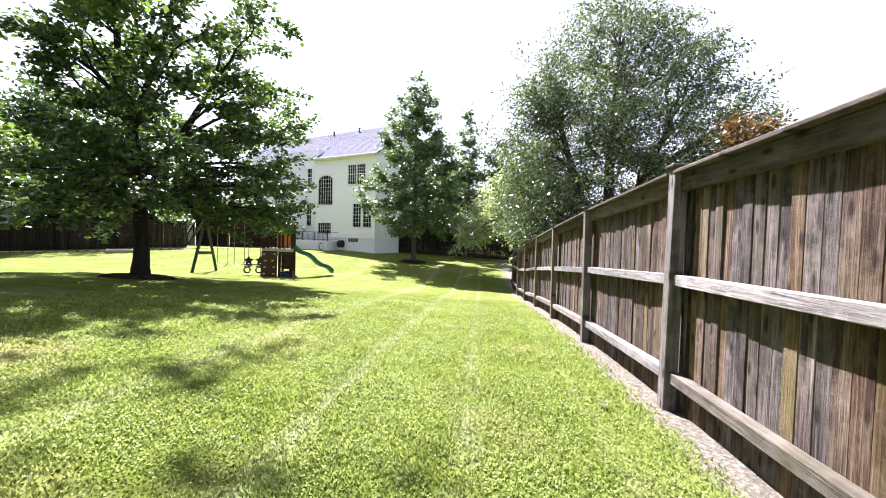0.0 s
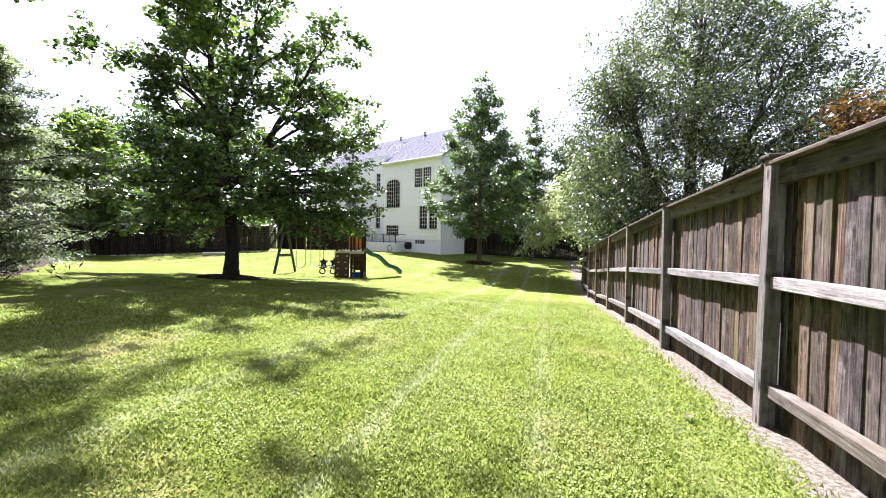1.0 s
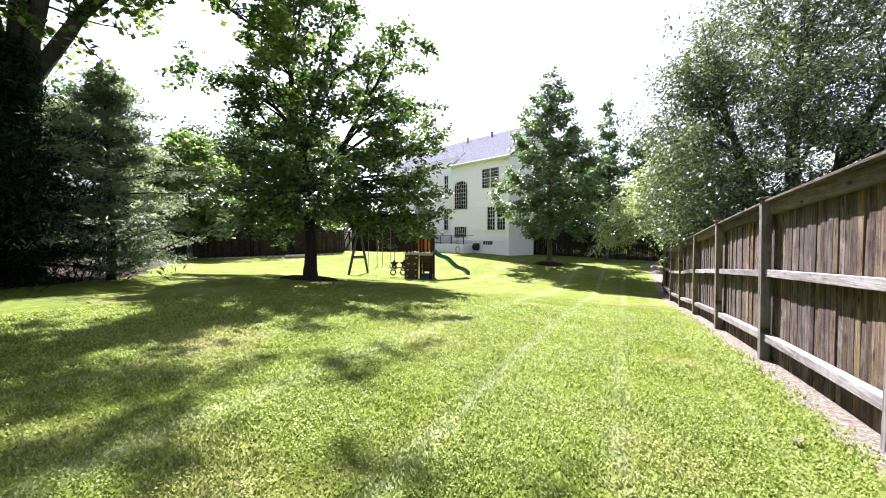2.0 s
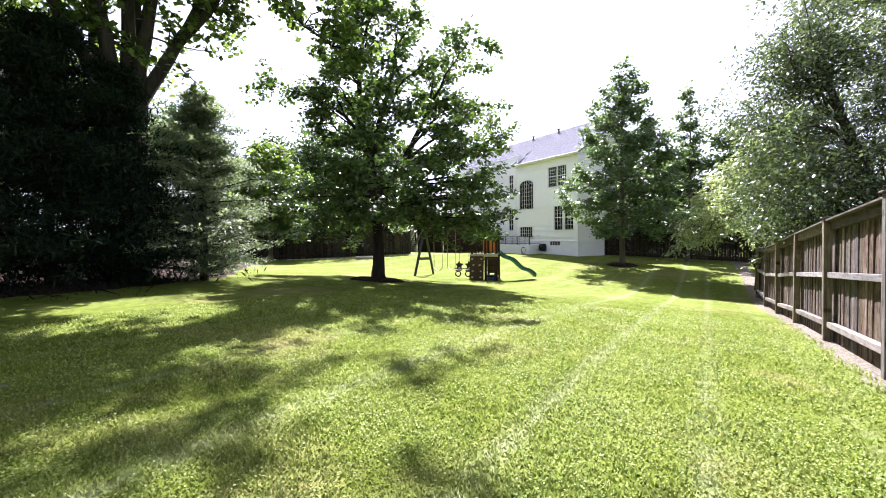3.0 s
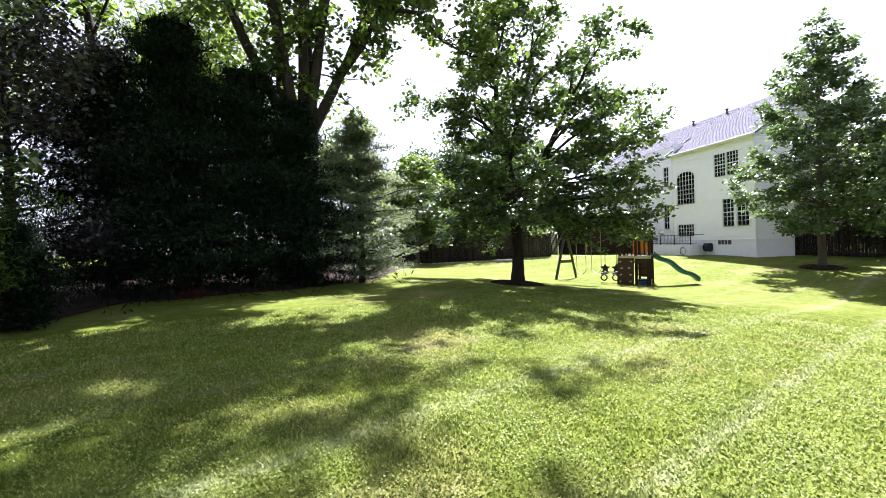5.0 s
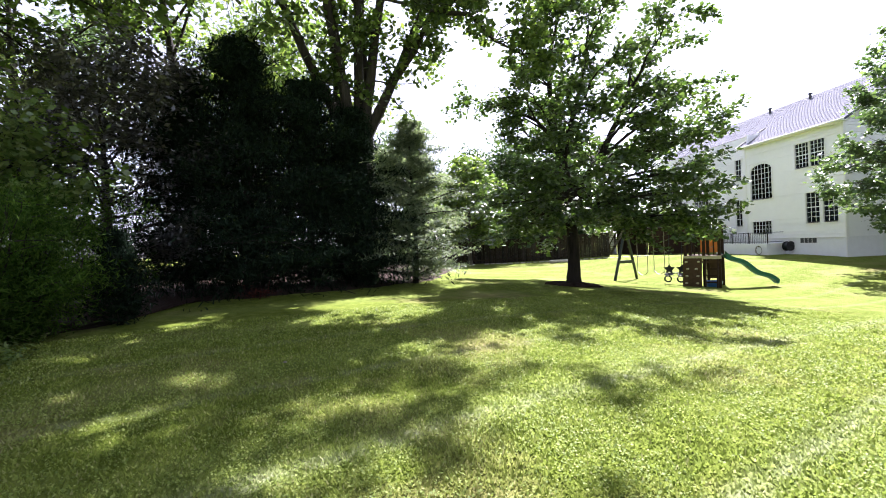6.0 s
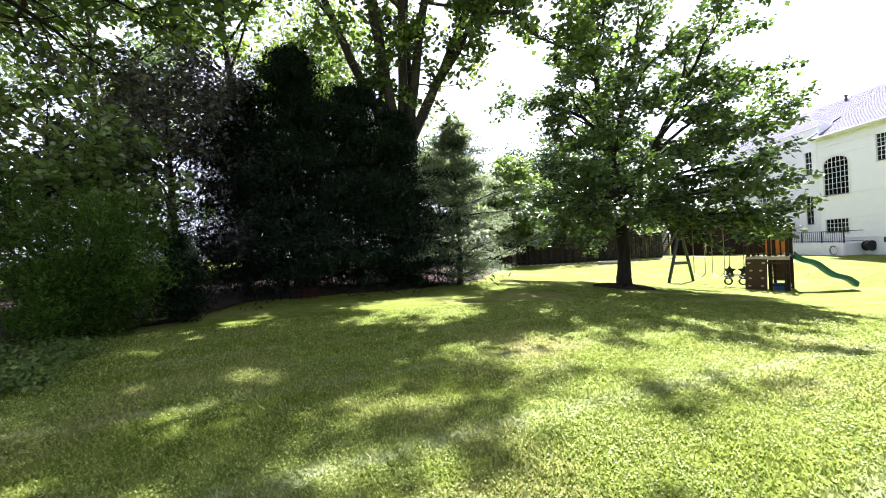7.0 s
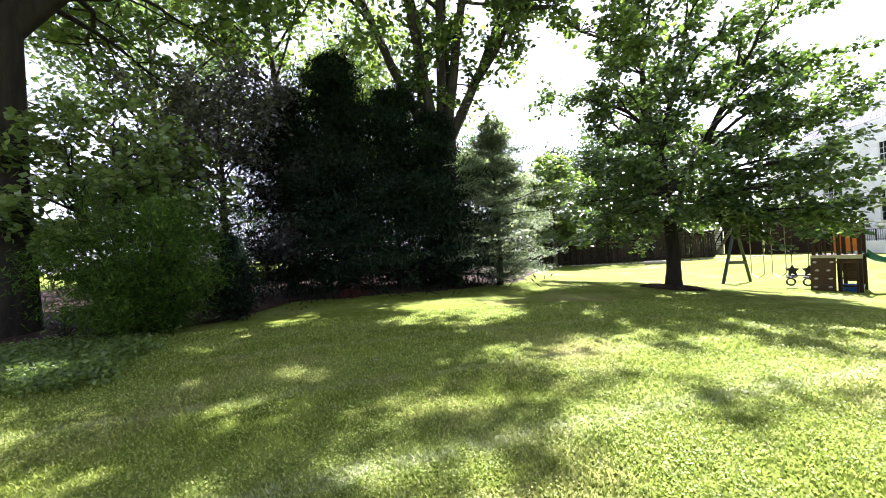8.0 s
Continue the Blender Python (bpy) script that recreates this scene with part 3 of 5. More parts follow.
def build_fence():
    rng = random.Random(5)
    root = thing("board_fence", pose(FX, 0, 0), "weathered grey-brown wooden board fence with three rails", "fence")
    post_me = block((-0.05, -0.055, -0.3), (0.05, 0.055, FENCE_H + 0.03), 0.006)
    board_me = []
    for w in (0.086, 0.094, 0.103):
        bm = block((0, -w / 2 - 0.004, 0.0), (0.019, w / 2 + 0.004, FENCE_H - 0.02), 0.005)
        me = bpy.data.meshes.new("board")
        bm.to_mesh(me)
        bm.free()
        me.materials.append(BOARD)
        board_me.append((w, me))
    me_post = bpy.data.meshes.new("post")
    post_me.to_mesh(me_post)
    post_me.free()
    me_post.materials.append(POST)
    cap_bm = block((-0.075, -0.075, 0), (0.075, 0.075, 0.03), 0.008)
    me_cap = bpy.data.meshes.new("post_cap")
    cap_bm.to_mesh(me_cap)
    cap_bm.free()
    me_cap.materials.append(CAPW)
    for y in POST_Y:
        p = new("post", me_post)
        p.parent = root
        p.matrix_basis = pose(-0.07, y, gz(FX, y), rng.uniform(-.6, .6), rng.uniform(-.8, .8), 0)
        c = new("post_cap", me_cap)
        c.parent = p
        c.location = (0, 0, FENCE_H + 0.03)
    for a, b in zip(POST_Y, POST_Y[1:]):
        za, zb = gz(FX, a), gz(FX, b)
        lean = rng.uniform(-0.012, 0.012)

        def rail(name, h, lo, hi, mat, lab, ga=0.056, x0=-0.09, x1=0.0):
            bm = bmesh.new()
            y0, y1 = a + ga, b - ga
            slab(bm, (x0, 0, lo), (x1, y1 - y0, hi), 0.005)
            sh = Matrix.Identity(4)
            sh[2][1] = (zb - za + lean) / (b - a)
            bmesh.ops.transform(bm, matrix=sh, verts=bm.verts)
            r = part(name, bm, mat, root, lab)
            r.location = (0, y0, za + h)
        rail("lower_rail", 0.22, 0.0, 0.085, RAIL, "silver-grey lower rail")
        rail("middle_rail", 0.98, 0.0, 0.085, RAIL, "silver-grey middle rail")
        rail("top_rail", FENCE_H - 0.155, 0.0, 0.135, CAPW, "dark weathered top rail", x0=-0.065)
        rail("cap_board", FENCE_H - 0.02, 0.0, 0.028, CAPW, "warped cap board", ga=-0.0 + 0.052, x0=-0.125, x1=0.05)
        y = a + 0.03
        while y < b - 0.02:
            w, me = rng.choice(board_me)
            gap = 0.0005 + (0.002 if rng.random() < 0.05 else 0)
            o = new("board", me)
            o.parent = root
            dx = 0.001 + 0.016 * rng.random() + (0.004 if rng.random() < 0.15 else 0)
            o.matrix_basis = pose(dx, y + w / 2, gz(FX, y + w / 2) - 0.02 + rng.uniform(-0.02, 0.01), rng.uniform(-.10, .10), rng.uniform(-.25, .25), rng.uniform(-0.6, 0.6))
            y += w + gap
    return root


build_fence()


def picket_fence(name, label, a, b, height=1.7, gap=0.02, w=0.14, mat=SHADED_FENCE):
    """A plain board fence from a to b, seen from afar."""
    a, b = Vector(a), Vector(b)
    L = (b - a).length
    ang = math.degrees(math.atan2(b.y - a.y, b.x - a.x))
    root = thing(name, pose(a.x, a.y, 0, 0, 0, ang), label, "fence")
    d = (b - a).normalized()

    def g(s):
        return gz(a.x + d.x * s, a.y + d.y * s)
    bm = block((0, 0, 0), (w, 0.02, height), 0.003)
    me = bpy.data.meshes.new("board")
    bm.to_mesh(me)
    bm.free()
    me.materials.append(mat)
    s = 0.0
    while s < L:
        o = new("board", me)
        o.parent = root
        o.location = (s, 0, g(s) - 0.03)
        s += w + gap
    s = 0.0
    while s < L:
        e = min(s + 2.44, L)
        part("post", block((s - 0.05, -0.11, g(s) - 0.2), (s + 0.05, -0.002, g(s) + height + 0.05), 0.006), mat, root)
        for h in (0.25, height - 0.2):
            part("rail", timber((s, -0.03, g(s) + h), (e, -0.03, g(e) + h), 0.05, 0.09), mat, root)
        s += 2.44
    return root


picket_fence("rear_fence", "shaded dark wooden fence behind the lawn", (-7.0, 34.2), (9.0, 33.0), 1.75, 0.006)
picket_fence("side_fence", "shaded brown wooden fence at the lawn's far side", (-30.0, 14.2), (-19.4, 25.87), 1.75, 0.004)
picket_fence("corner_fence", "short run of board fence turning away", (1.6, 19.3), (9.0, 20.6), 1.85, 0.012, mat=SHADED_FENCE)


# ---- house ----
def build_house():
    hx = Vector((0.893, -0.449, 0))
    hy = Vector((0.449, 0.893, 0))
    m = Matrix((hx, hy, Vector((0, 0, 1)))).transposed().to_4x4()
    m.translation = (-7.97, 30.91, 0.0)
    house = thing("house", m, "white-sided two-storey house with grey shingle roof on a white foundation", "house")
    Z0, SILL, EAVE = -0.9, 0.83, 7.2
    W, D, REC, LEFT = 6.68, 9.5, 1.05, 19.0

    def siding(name, u0, u1, y, z0, z1, holes=(), side=None):
        """Lapped boards, cut round the openings; side: run along the depth at that place instead."""
        bm = bmesh.new()
        step = 0.19
        cuts = sorted({z1, *(z0 + step * k for k in range(1, int((z1 - z0) / step) + 1)), *(v for h_ in holes for v in h_[2:] if z0 < v < z1)})
        z = z0
        for zt in cuts:
            if zt - z < 0.004:
                continue
            runs = [(u0, u1)]
            for (ha, hb, la, lb) in holes:
                if z < lb - 0.002 and zt > la + 0.002:
                    nr = []
                    for r0, r1 in runs:
                        if hb <= r0 or ha >= r1:
                            nr.append((r0, r1))
                        else:
                            if ha > r0:
                                nr.append((r0, ha))
                            if hb < r1:
                                nr.append((hb, r1))
                    runs = nr
            for r0, r1 in runs:
                vs = []
                for u in (r0, r1):
                    for off, zz in ((-0.042, z), (-0.004, zt), (0.10, zt), (0.10, z)):
                        vs.append(bm.verts.new((u, y + off, zz) if side is None else (side - off, u, zz)))
                for k in range(4):
                    j = (k + 1) % 4
                    bm.faces.new((vs[k], vs[j], vs[4 + j], vs[4 + k]))
                bm.faces.new(vs[0:4])
                bm.faces.new(vs[7:3:-1])
            z = zt
        bmesh.ops.recalc_face_normals(bm, faces=bm.faces)
        return tagged(part(name, bm, SIDING, house), kind="stuff")

    def window(u, z, w, h, y, cols, rows, arch=0.0, sash=True):
        """A framed window with glass set back and white glazing bars."""
        win = new("window")
        win.parent = house
        win.location = (u, y, z)
        win["label"] = "white-framed window with glazing bars"
        t = 0.07
        fr = bmesh.new()
        slab(fr, (-w / 2 - t, -0.055, -t), (-w / 2, 0.06, h + (0 if arch else t)), 0.006)
        slab(fr, (w / 2, -0.055, -t), (w / 2 + t, 0.06, h + (0 if arch else t)), 0.006)
        if not arch:
            slab(fr, (-w / 2, -0.055, h), (w / 2, 0.06, h + t), 0.006)
        else:
            n = 14
            for k in range(n):
                a0, a1 = math.pi * k / n, math.pi * (k + 1) / n
                p0 = (math.cos(a0) * (w / 2 + t / 2), 0.0, h + math.sin(a0) * (arch + t / 2))
                p1 = (math.cos(a1) * (w / 2 + t / 2), 0.0, h + math.sin(a1) * (arch + t / 2))
                beam(fr, p0, p1, 0.115, t, 0.0, up=(0, 1, 0))
        part("frame", fr, TRIM, win)
        part("sill", block((-w / 2 - t - 0.03, -0.085, -t - 0.04), (w / 2 + t + 0.03, 0.05, -t), 0.006), TRIM, win)
        gl = bmesh.new()
        if arch:
            prof = [(-w / 2, 0), (w / 2, 0)] + [(math.cos(math.pi * k / 16) * w / 2, h + math.sin(math.pi * k / 16) * arch) for k in range(17)]
            vs = [gl.verts.new((a, 0.03, b)) for a, b in prof]
            f = gl.faces.new(vs)
            bmesh.ops.solidify(gl, geom=[f], thickness=0.008)
        else:
            slab(gl, (-w / 2, 0.026, 0), (w / 2, 0.034, h))
        part("pane", gl, GLASS, win)
        bars = bmesh.new()
        b = 0.021
        for k in range(1, cols):
            u_ = -w / 2 + w * k / cols
            top = h + (arch * math.sqrt(max(0, 1 - (2 * u_ / w) ** 2)) if arch else 0)
            slab(bars, (u_ - b / 2, 0.006, 0), (u_ + b / 2, 0.024, top))
        for k in range(1, rows):
            z_ = (h + arch) * k / rows
            bb = 0.055 if sash and k == rows // 2 else b
            half = w / 2 if z_ <= h else w / 2 * math.sqrt(max(0.01, 1 - ((z_ - h) / arch) ** 2))
            slab(bars, (-half, 0.004, z_ - bb / 2), (half, 0.022, z_ + bb / 2))
        part("glazing_bar", bars, TRIM, win)
        return win

    # openings on the projecting block: u from its near corner, leftward negative
    wins = [(-2.46, 5.08, 0.86, 1.42, 4, 6), (-1.50, 5.08, 0.86, 1.42, 4, 6), (-1.88, 1.75, 0.82, 1.72, 3, 6), (-0.83, 1.75, 0.82, 1.72, 3, 6), (-5.47, 1.18, 1.52, 0.78, 6, 3)]
    holes = [(u - w / 2 - 0.07, u + w / 2 + 0.07, z - 0.07, z + h + 0.07) for u, z, w, h, c, r in wins]
    holes.append((-5.42 - 0.92, -5.42 + 0.92, 3.43, 5.95))
    siding("projecting_wall", -W, 0, 0, SILL, EAVE, holes)
    for u, z, w, h, c, r in wins:
        window(u, z, w, h, 0, c, r, sash=h > 1)
    window(-5.42, 3.52, 1.66, 1.95, 0, 6, 7, arch=0.38, sash=False)
    # spandrels fill the wall above the arch
    sp = bmesh.new()
    for s in (-1, 1):
        for k in range(7):
            a0 = math.pi / 2 * k / 7
            a1 = math.pi / 2 * (k + 1) / 7
            x0, x1 = s * math.cos(a0) * 0.89, s * math.cos(a1) * 0.89
            zz = 5.47 + math.sin(a1) * 0.44
            slab(sp, (-5.42 + min(x0, x1), -0.006, zz), (-5.42 + max(x0, x1), 0.09, 5.96))
        slab(sp, (-5.42 + s * 0.88 - 0.04, -0.007, 5.47), (-5.42 + s * 0.88 + 0.04, 0.09, 5.96))
    part("arch_spandrel", sp, SIDING, house)
    siding("end_wall", 0.0, 2.9, 0, SILL, EAVE, (), side=0.0)
    part("set_back_wall", block((-1.67, 2.9, SILL), (-1.55, D, EAVE)), SIDING, house)
    part("set_back_wall", block((-1.55, 2.78, SILL), (-0.11, 2.9, EAVE)), SIDING, house)
    # recessed main wall
    mw = [(-8.55, 5.2, 0.55, 1.5, 2, 4), (-8.60, 1.8, 0.60, 1.85, 2, 4), (-13.2, 5.2, 1.5, 1.3, 6, 4), (-16.2, 5.2, 1.5, 1.3, 6, 4), (-12.6, 2.5, 1.7, 2.0, 4, 4)]
    mh = [(u - w / 2 - 0.07, u + w / 2 + 0.07, z - 0.07, z + h + 0.07) for u, z, w, h, c, r in mw]
    siding("main_wall", -LEFT, -W, REC, SILL, EAVE + 1.05, mh)
    for u, z, w, h, c, r in mw:
        window(u, z, w, h, REC, c, r)
    part("corner_board", block((-0.09, -0.045, SILL), (0.045, 0.06, EAVE), 0.006), TRIM, house)
    part("corner_board", block((-W - 0.04, -0.045, SILL), (-W + 0.09, 0.06, EAVE), 0.006), TRIM, house)
    part("return_wall", block((-W, 0.1, SILL), (-W + 0.12, REC, EAVE + 0.9)), SIDING, house)
    part("foundation", block((-W, 0.01, Z0), (-0.0, 2.9, SILL), 0.01), FOUND, house)
    part("foundation", block((-W, 2.9, Z0), (-1.55, D, SILL), 0.01), FOUND, house)
    part("foundation", block((-LEFT, REC + 0.01, Z0), (-W, D, SILL), 0.01), FOUND, house)
    part("water_table", block((-W, -0.05, SILL - 0.04), (0.03, 0.0, SILL + 0.02), 0.006), TRIM, house)
    # rooms behind the glass are plain dark floors and walls
    part("inner_wall", block((-LEFT + 0.2, 2.6, SILL), (-1.8, 2.7, EAVE)), plain("inner_grey", (0.25, 0.24, 0.23), 0.9), house)
    for zf in (SILL, 4.3, EAVE - 0.06):
        part("inner_floor", block((-LEFT + 0.2, REC + 0.14, zf), (-1.8, D - 0.2, zf + 0.05)), CEDAR2, house)
    # roof: one plane from the low eave over the block up to the ridge
    slope = 0.62
    ry = D / 2 + 0.9
    rz = EAVE + slope * (ry + 0.35)

    def roof_plane(name, u0, u1, y0, yt):
        """One sheet of lapped shingle courses."""
        n = max(4, round((yt - y0) / 0.19))
        prof = []
        for k in range(n):
            a = y0 + (yt - y0) * k / n
            b_ = y0 + (yt - y0) * (k + 1) / n
            prof += [(a, EAVE + slope * (a + 0.35) + 0.03), (b_, EAVE + slope * (b_ + 0.35) + 0.008)]
        prof += [(yt, EAVE + slope * (yt + 0.35) - 0.11), (y0, EAVE + slope * (y0 + 0.35) - 0.11)]
        bm = bmesh.new()
        l = [bm.verts.new((u0, a, b_)) for a, b_ in prof]
        r = [bm.verts.new((u1, a, b_)) for a, b_ in prof]
        for k in range(len(prof)):
            j = (k + 1) % len(prof)
            bm.faces.new((l[k], r[k], r[j], l[j]))
        bm.faces.new(l[::-1])
        bm.faces.new(r)
        bmesh.ops.recalc_face_normals(bm, faces=bm.faces)
        return part(name, bm, ROOF, house)
    roof_plane("roof", -W - 0.3, 0.35, -0.35, 3.1)
    roof_plane("roof", -W - 0.3, -1.3, 3.1, ry)
    roof_plane("main_roof", -LEFT - 0.3, -W - 0.3, REC + 0.32, ry)

    def sheet(name, pts_, mat):
        bm = bmesh.new()
        f = bm.faces.new([bm.verts.new(p) for p in pts_])
        bmesh.ops.solidify(bm, geom=[f], thickness=0.1)
        return part(name, bm, mat, house)
    sheet("back_roof", ((-LEFT - 0.3, ry, rz), (-1.3, ry, rz), (-1.3, 2 * ry, EAVE), (-LEFT - 0.3, 2 * ry, EAVE)), ROOF)
    sheet("gable_wall", ((-1.57, 2.9, EAVE), (-1.57, 2.9, EAVE + slope * 3.1), (-1.57, ry, rz - 0.15), (-1.57, D, EAVE)), SIDING)
    sheet("end_gable", ((-0.02, 0, EAVE - 0.02), (-0.02, 2.9, EAVE - 0.02), (-0.02, 2.9, EAVE + slope * 3.1)), SIDING)
    # rake drawn in a dark colour that holds the roof edge's shadow
    rk = bmesh.new()
    beam(rk, (-W - 0.33, -0.38, EAVE - 0.06), (-W - 0.33, REC + 0.9, EAVE - 0.06 + slope * (REC + 1.28)), 0.05, 0.24)
    part("rake_board", rk, DARKTRIM, house, "dark shadowed rake edge")
    part("fascia", block((-W - 0.3, -0.40, EAVE - 0.12), (0.35, -0.352, EAVE + 0.03), 0.006), TRIM, house)
    part("gutter", block((-W - 0.3, -0.50, EAVE - 0.08), (0.35, -0.405, EAVE + 0.02), 0.02), TRIM, house, "white gutter")
    part("soffit", block((-W - 0.3, -0.352, EAVE - 0.11), (0.35, 0.0, EAVE - 0.08)), TRIM, house)
    part("main_gutter", block((-LEFT - 0.3, REC + 0.18, EAVE + 0.86), (-W - 0.4, REC + 0.32, EAVE + 0.98), 0.02), TRIM, house)
    part("main_soffit", block((-LEFT - 0.3, REC + 0.3, EAVE + 0.75), (-W - 0.4, REC + 0.0, EAVE + 0.85)), TRIM, house)
    for u in (-9.9, -6.6):
        zr = EAVE + slope * (ry - 0.5)
        bm = bmesh.new()
        bmesh.ops.create_cone(bm, cap_ends=True, segments=12, radius1=0.09, radius2=0.08, depth=0.6, matrix=Matrix.Translation((u, ry - 0.6, zr + 0.2)))
        bmesh.ops.create_cone(bm, cap_ends=True, segments=12, radius1=0.15, radius2=0.12, depth=0.07, matrix=Matrix.Translation((u, ry - 0.6, zr + 0.53)))
        part("vent_pipe", bm, DARKTRIM, house, "dark roof vent pipe")
    part("roof_vent", block((-2.2, 3.0, EAVE + slope * 3.3), (-1.8, 3.5, EAVE + slope * 3.85 + 0.12), 0.03), DARKTRIM, house, "low dark roof vent")
    part("downspout", block((-0.02, -0.11, Z0), (0.06, -0.05, EAVE - 0.1), 0.012), TRIM, house, "white downspout")
    # low areaway wall with a railing before the basement window
    part("areaway_wall", block((-8.2, -1.25, Z0), (-3.8, -1.08, 0.52), 0.015), FOUND, house, "white painted low wall")
    part("areaway_wall", block((-3.97, -1.08, Z0), (-3.8, 0.0, 0.52), 0.015), FOUND, house, "white painted low wall")
    rail = new("railing")
    rail.parent = house
    rail["label"] = "thin black metal railing"
    for zz in (0.62, 1.22):
        part("bar", timber((-8.2, -1.16, zz), (-3.85, -1.16, zz), 0.035, 0.035), BLACK, rail)
        part("bar", timber((-3.88, -1.16, zz), (-3.88, 0.0, zz), 0.035, 0.035), BLACK, rail)
    u = -8.2
    while u < -3.8:
        thick = 0.05 if abs((u + 8.2) / 1.45 - round((u + 8.2) / 1.45)) < 0.04 else 0.014
        part("baluster", timber((u, -1.16, 0.5), (u, -1.16, 1.22), thick, thick), BLACK, rail)
        u += 0.145
    # cellar vent
    part("cellar_vent", block((-2.75, -0.02, 0.50), (-1.75, 0.012, 0.80), 0.01), DARKTRIM, house, "dark cellar vent")
    for k in range(3):
        part("vent_bar", block((-2.75 + 0.25 * (k + 1) - 0.012, -0.03, 0.50), (-2.75 + 0.25 * (k + 1) + 0.012, -0.02, 0.80)), TRIM, house)
    return house, m


HOUSE, HM = build_house()


def hpt(u, v, z):
    return HM @ Vector((u, v, z))


def hose_reel():
    p = hpt(-3.35, -0.22, 0.32)
    root = thing("hose_reel", Matrix.Translation(p) @ HM.to_3x3().to_4x4(), "dark green wall-mounted garden hose reel", "hose reel")
    bm = bmesh.new()
    bmesh.ops.create_cone(bm, cap_ends=True, segments=20, radius1=0.24, radius2=0.24, depth=0.26, matrix=pose(0, 0, 0, 0, 90, 0))
    part("drum", bm, DGREEN, root)
    for s in (-0.15, 0.15):
        bm = bmesh.new()
        bmesh.ops.create_cone(bm, cap_ends=True, segments=20, radius1=0.30, radius2=0.30, depth=0.02, matrix=pose(s, 0, 0, 0, 90, 0))
        part("flange", bm, BLACK, root)
    part("bracket", block((-0.2, 0.05, -0.06), (0.2, 0.22, 0.06), 0.01), BLACK, root)
    part("crank", timber((0.17, 0, 0), (0.24, -0.12, 0.14), 0.025, 0.025), BLACK, root)
    q = hpt(-4.35, -1.32, gz(*hpt(-4.35, -1.3, 0).xy) + 0.30)
    coil = thing("garden_hose", Matrix.Translation(q) @ HM.to_3x3().to_4x4(), "pale coiled hose hung on the white wall", "hose")
    for k in range(3):
        a = np.linspace(0, 2 * np.pi, 25)
        r = 0.22 + 0.02 * k
        tubes_object("coil", [(np.stack([np.cos(a) * r, np.full(25, -0.02 * k), np.sin(a) * r * 1.1], -1), np.full(25, 0.012))], ROPE, coil, 6)
    part("hook", block((-0.03, -0.01, 0.2), (0.03, 0.06, 0.26), 0.005), BLACK, coil)


hose_reel()


def build_deck():
    """Raised timber deck before the main wall, its under-deck shade boarded in, with a stair along its front."""
    root = thing("timber_deck", HM @ pose(0, 0, 0), "raised dark timber deck with stairs and white end panel", "deck")
    top, front, left, right = 2.35, -5.0, -17.3, -11.0
    k = 0
    while front + k * 0.158 < 0.9:
        v = front + k * 0.158
        part("deck_board", block((left, v, top - 0.03), (right, v + 0.148, top), 0.004), CEDAR, root)
        k += 1
    part("rim_joist", block((left, front - 0.06, top - 0.28), (right, front, top - 0.03), 0.005), CEDAR, root)
    for u in (left + 0.1, -15.2, -13.1, right - 0.1):
        p = hpt(u, front, 0)
        part("post", block((u - 0.07, front + 0.03, gz(p.x, p.y) - 0.2), (u + 0.07, front + 0.17, top + 1.0), 0.008), CEDAR, root)
    for zz in (top + 0.12, top + 0.95):
        part("handrail", block((left, front, zz), (right, front + 0.09, zz + 0.05), 0.006), CEDAR, root)
    u = left + 0.1
    while u < right:
        part("baluster", block((u, front + 0.02, top + 0.12), (u + 0.035, front + 0.055, top + 0.95)), CEDAR, root)
        u += 0.14
    # added dark boards stand in for the deep shade below the deck
    u = left + 1.3
    while u < right - 0.15:
        part("skirt_board", block((u, front + 0.20, -0.9), (u + 0.14, front + 0.225, top - 0.05), 0.004), CEDAR, root)
        u += 0.146
    v = front + 0.25
    while v < 0.8:
        part("skirt_board", block((right - 0.05, v, -0.9), (right - 0.025, v + 0.14, top - 0.05), 0.004), CEDAR, root)
        v += 0.146
    part("end_panel", block((left, front + 0.05, -0.9), (left + 1.25, front + 0.19, 1.75), 0.01), FOUND, root, "white painted end panel")
    # stair rising along the front
    n, u0, run = 12, left + 0.5, 3.0
    g0 = -0.25
    for k in range(n):
        z = g0 + (k + 1) * (top - g0) / (n + 1)
        u = u0 + k * run / n
        part("tread", block((u, front - 1.1, z - 0.04), (u + 0.28, front - 0.1, z), 0.005), CEDAR2, root)
    for v in (front - 1.12, front - 0.09):
        part("stringer", timber((u0, v, g0), (u0 + run, v, top - 0.1), 0.05, 0.26, 0.004, up=(0, 1, 0)), STONE, root, "grey weathered stringer")
        part("stair_rail", timber((u0, v, g0 + 0.95), (u0 + run, v, top + 0.9), 0.05, 0.09, 0.004, up=(0, 1, 0)), CEDAR, root)
        for f in (0.0, 0.33, 0.66, 1.0):
            zf = g0 + (top - g0) * f
            part("stair_post", timber((u0 + run * f, v, zf - 0.15), (u0 + run * f, v, zf + 0.97), 0.08, 0.08), CEDAR, root)


build_deck()

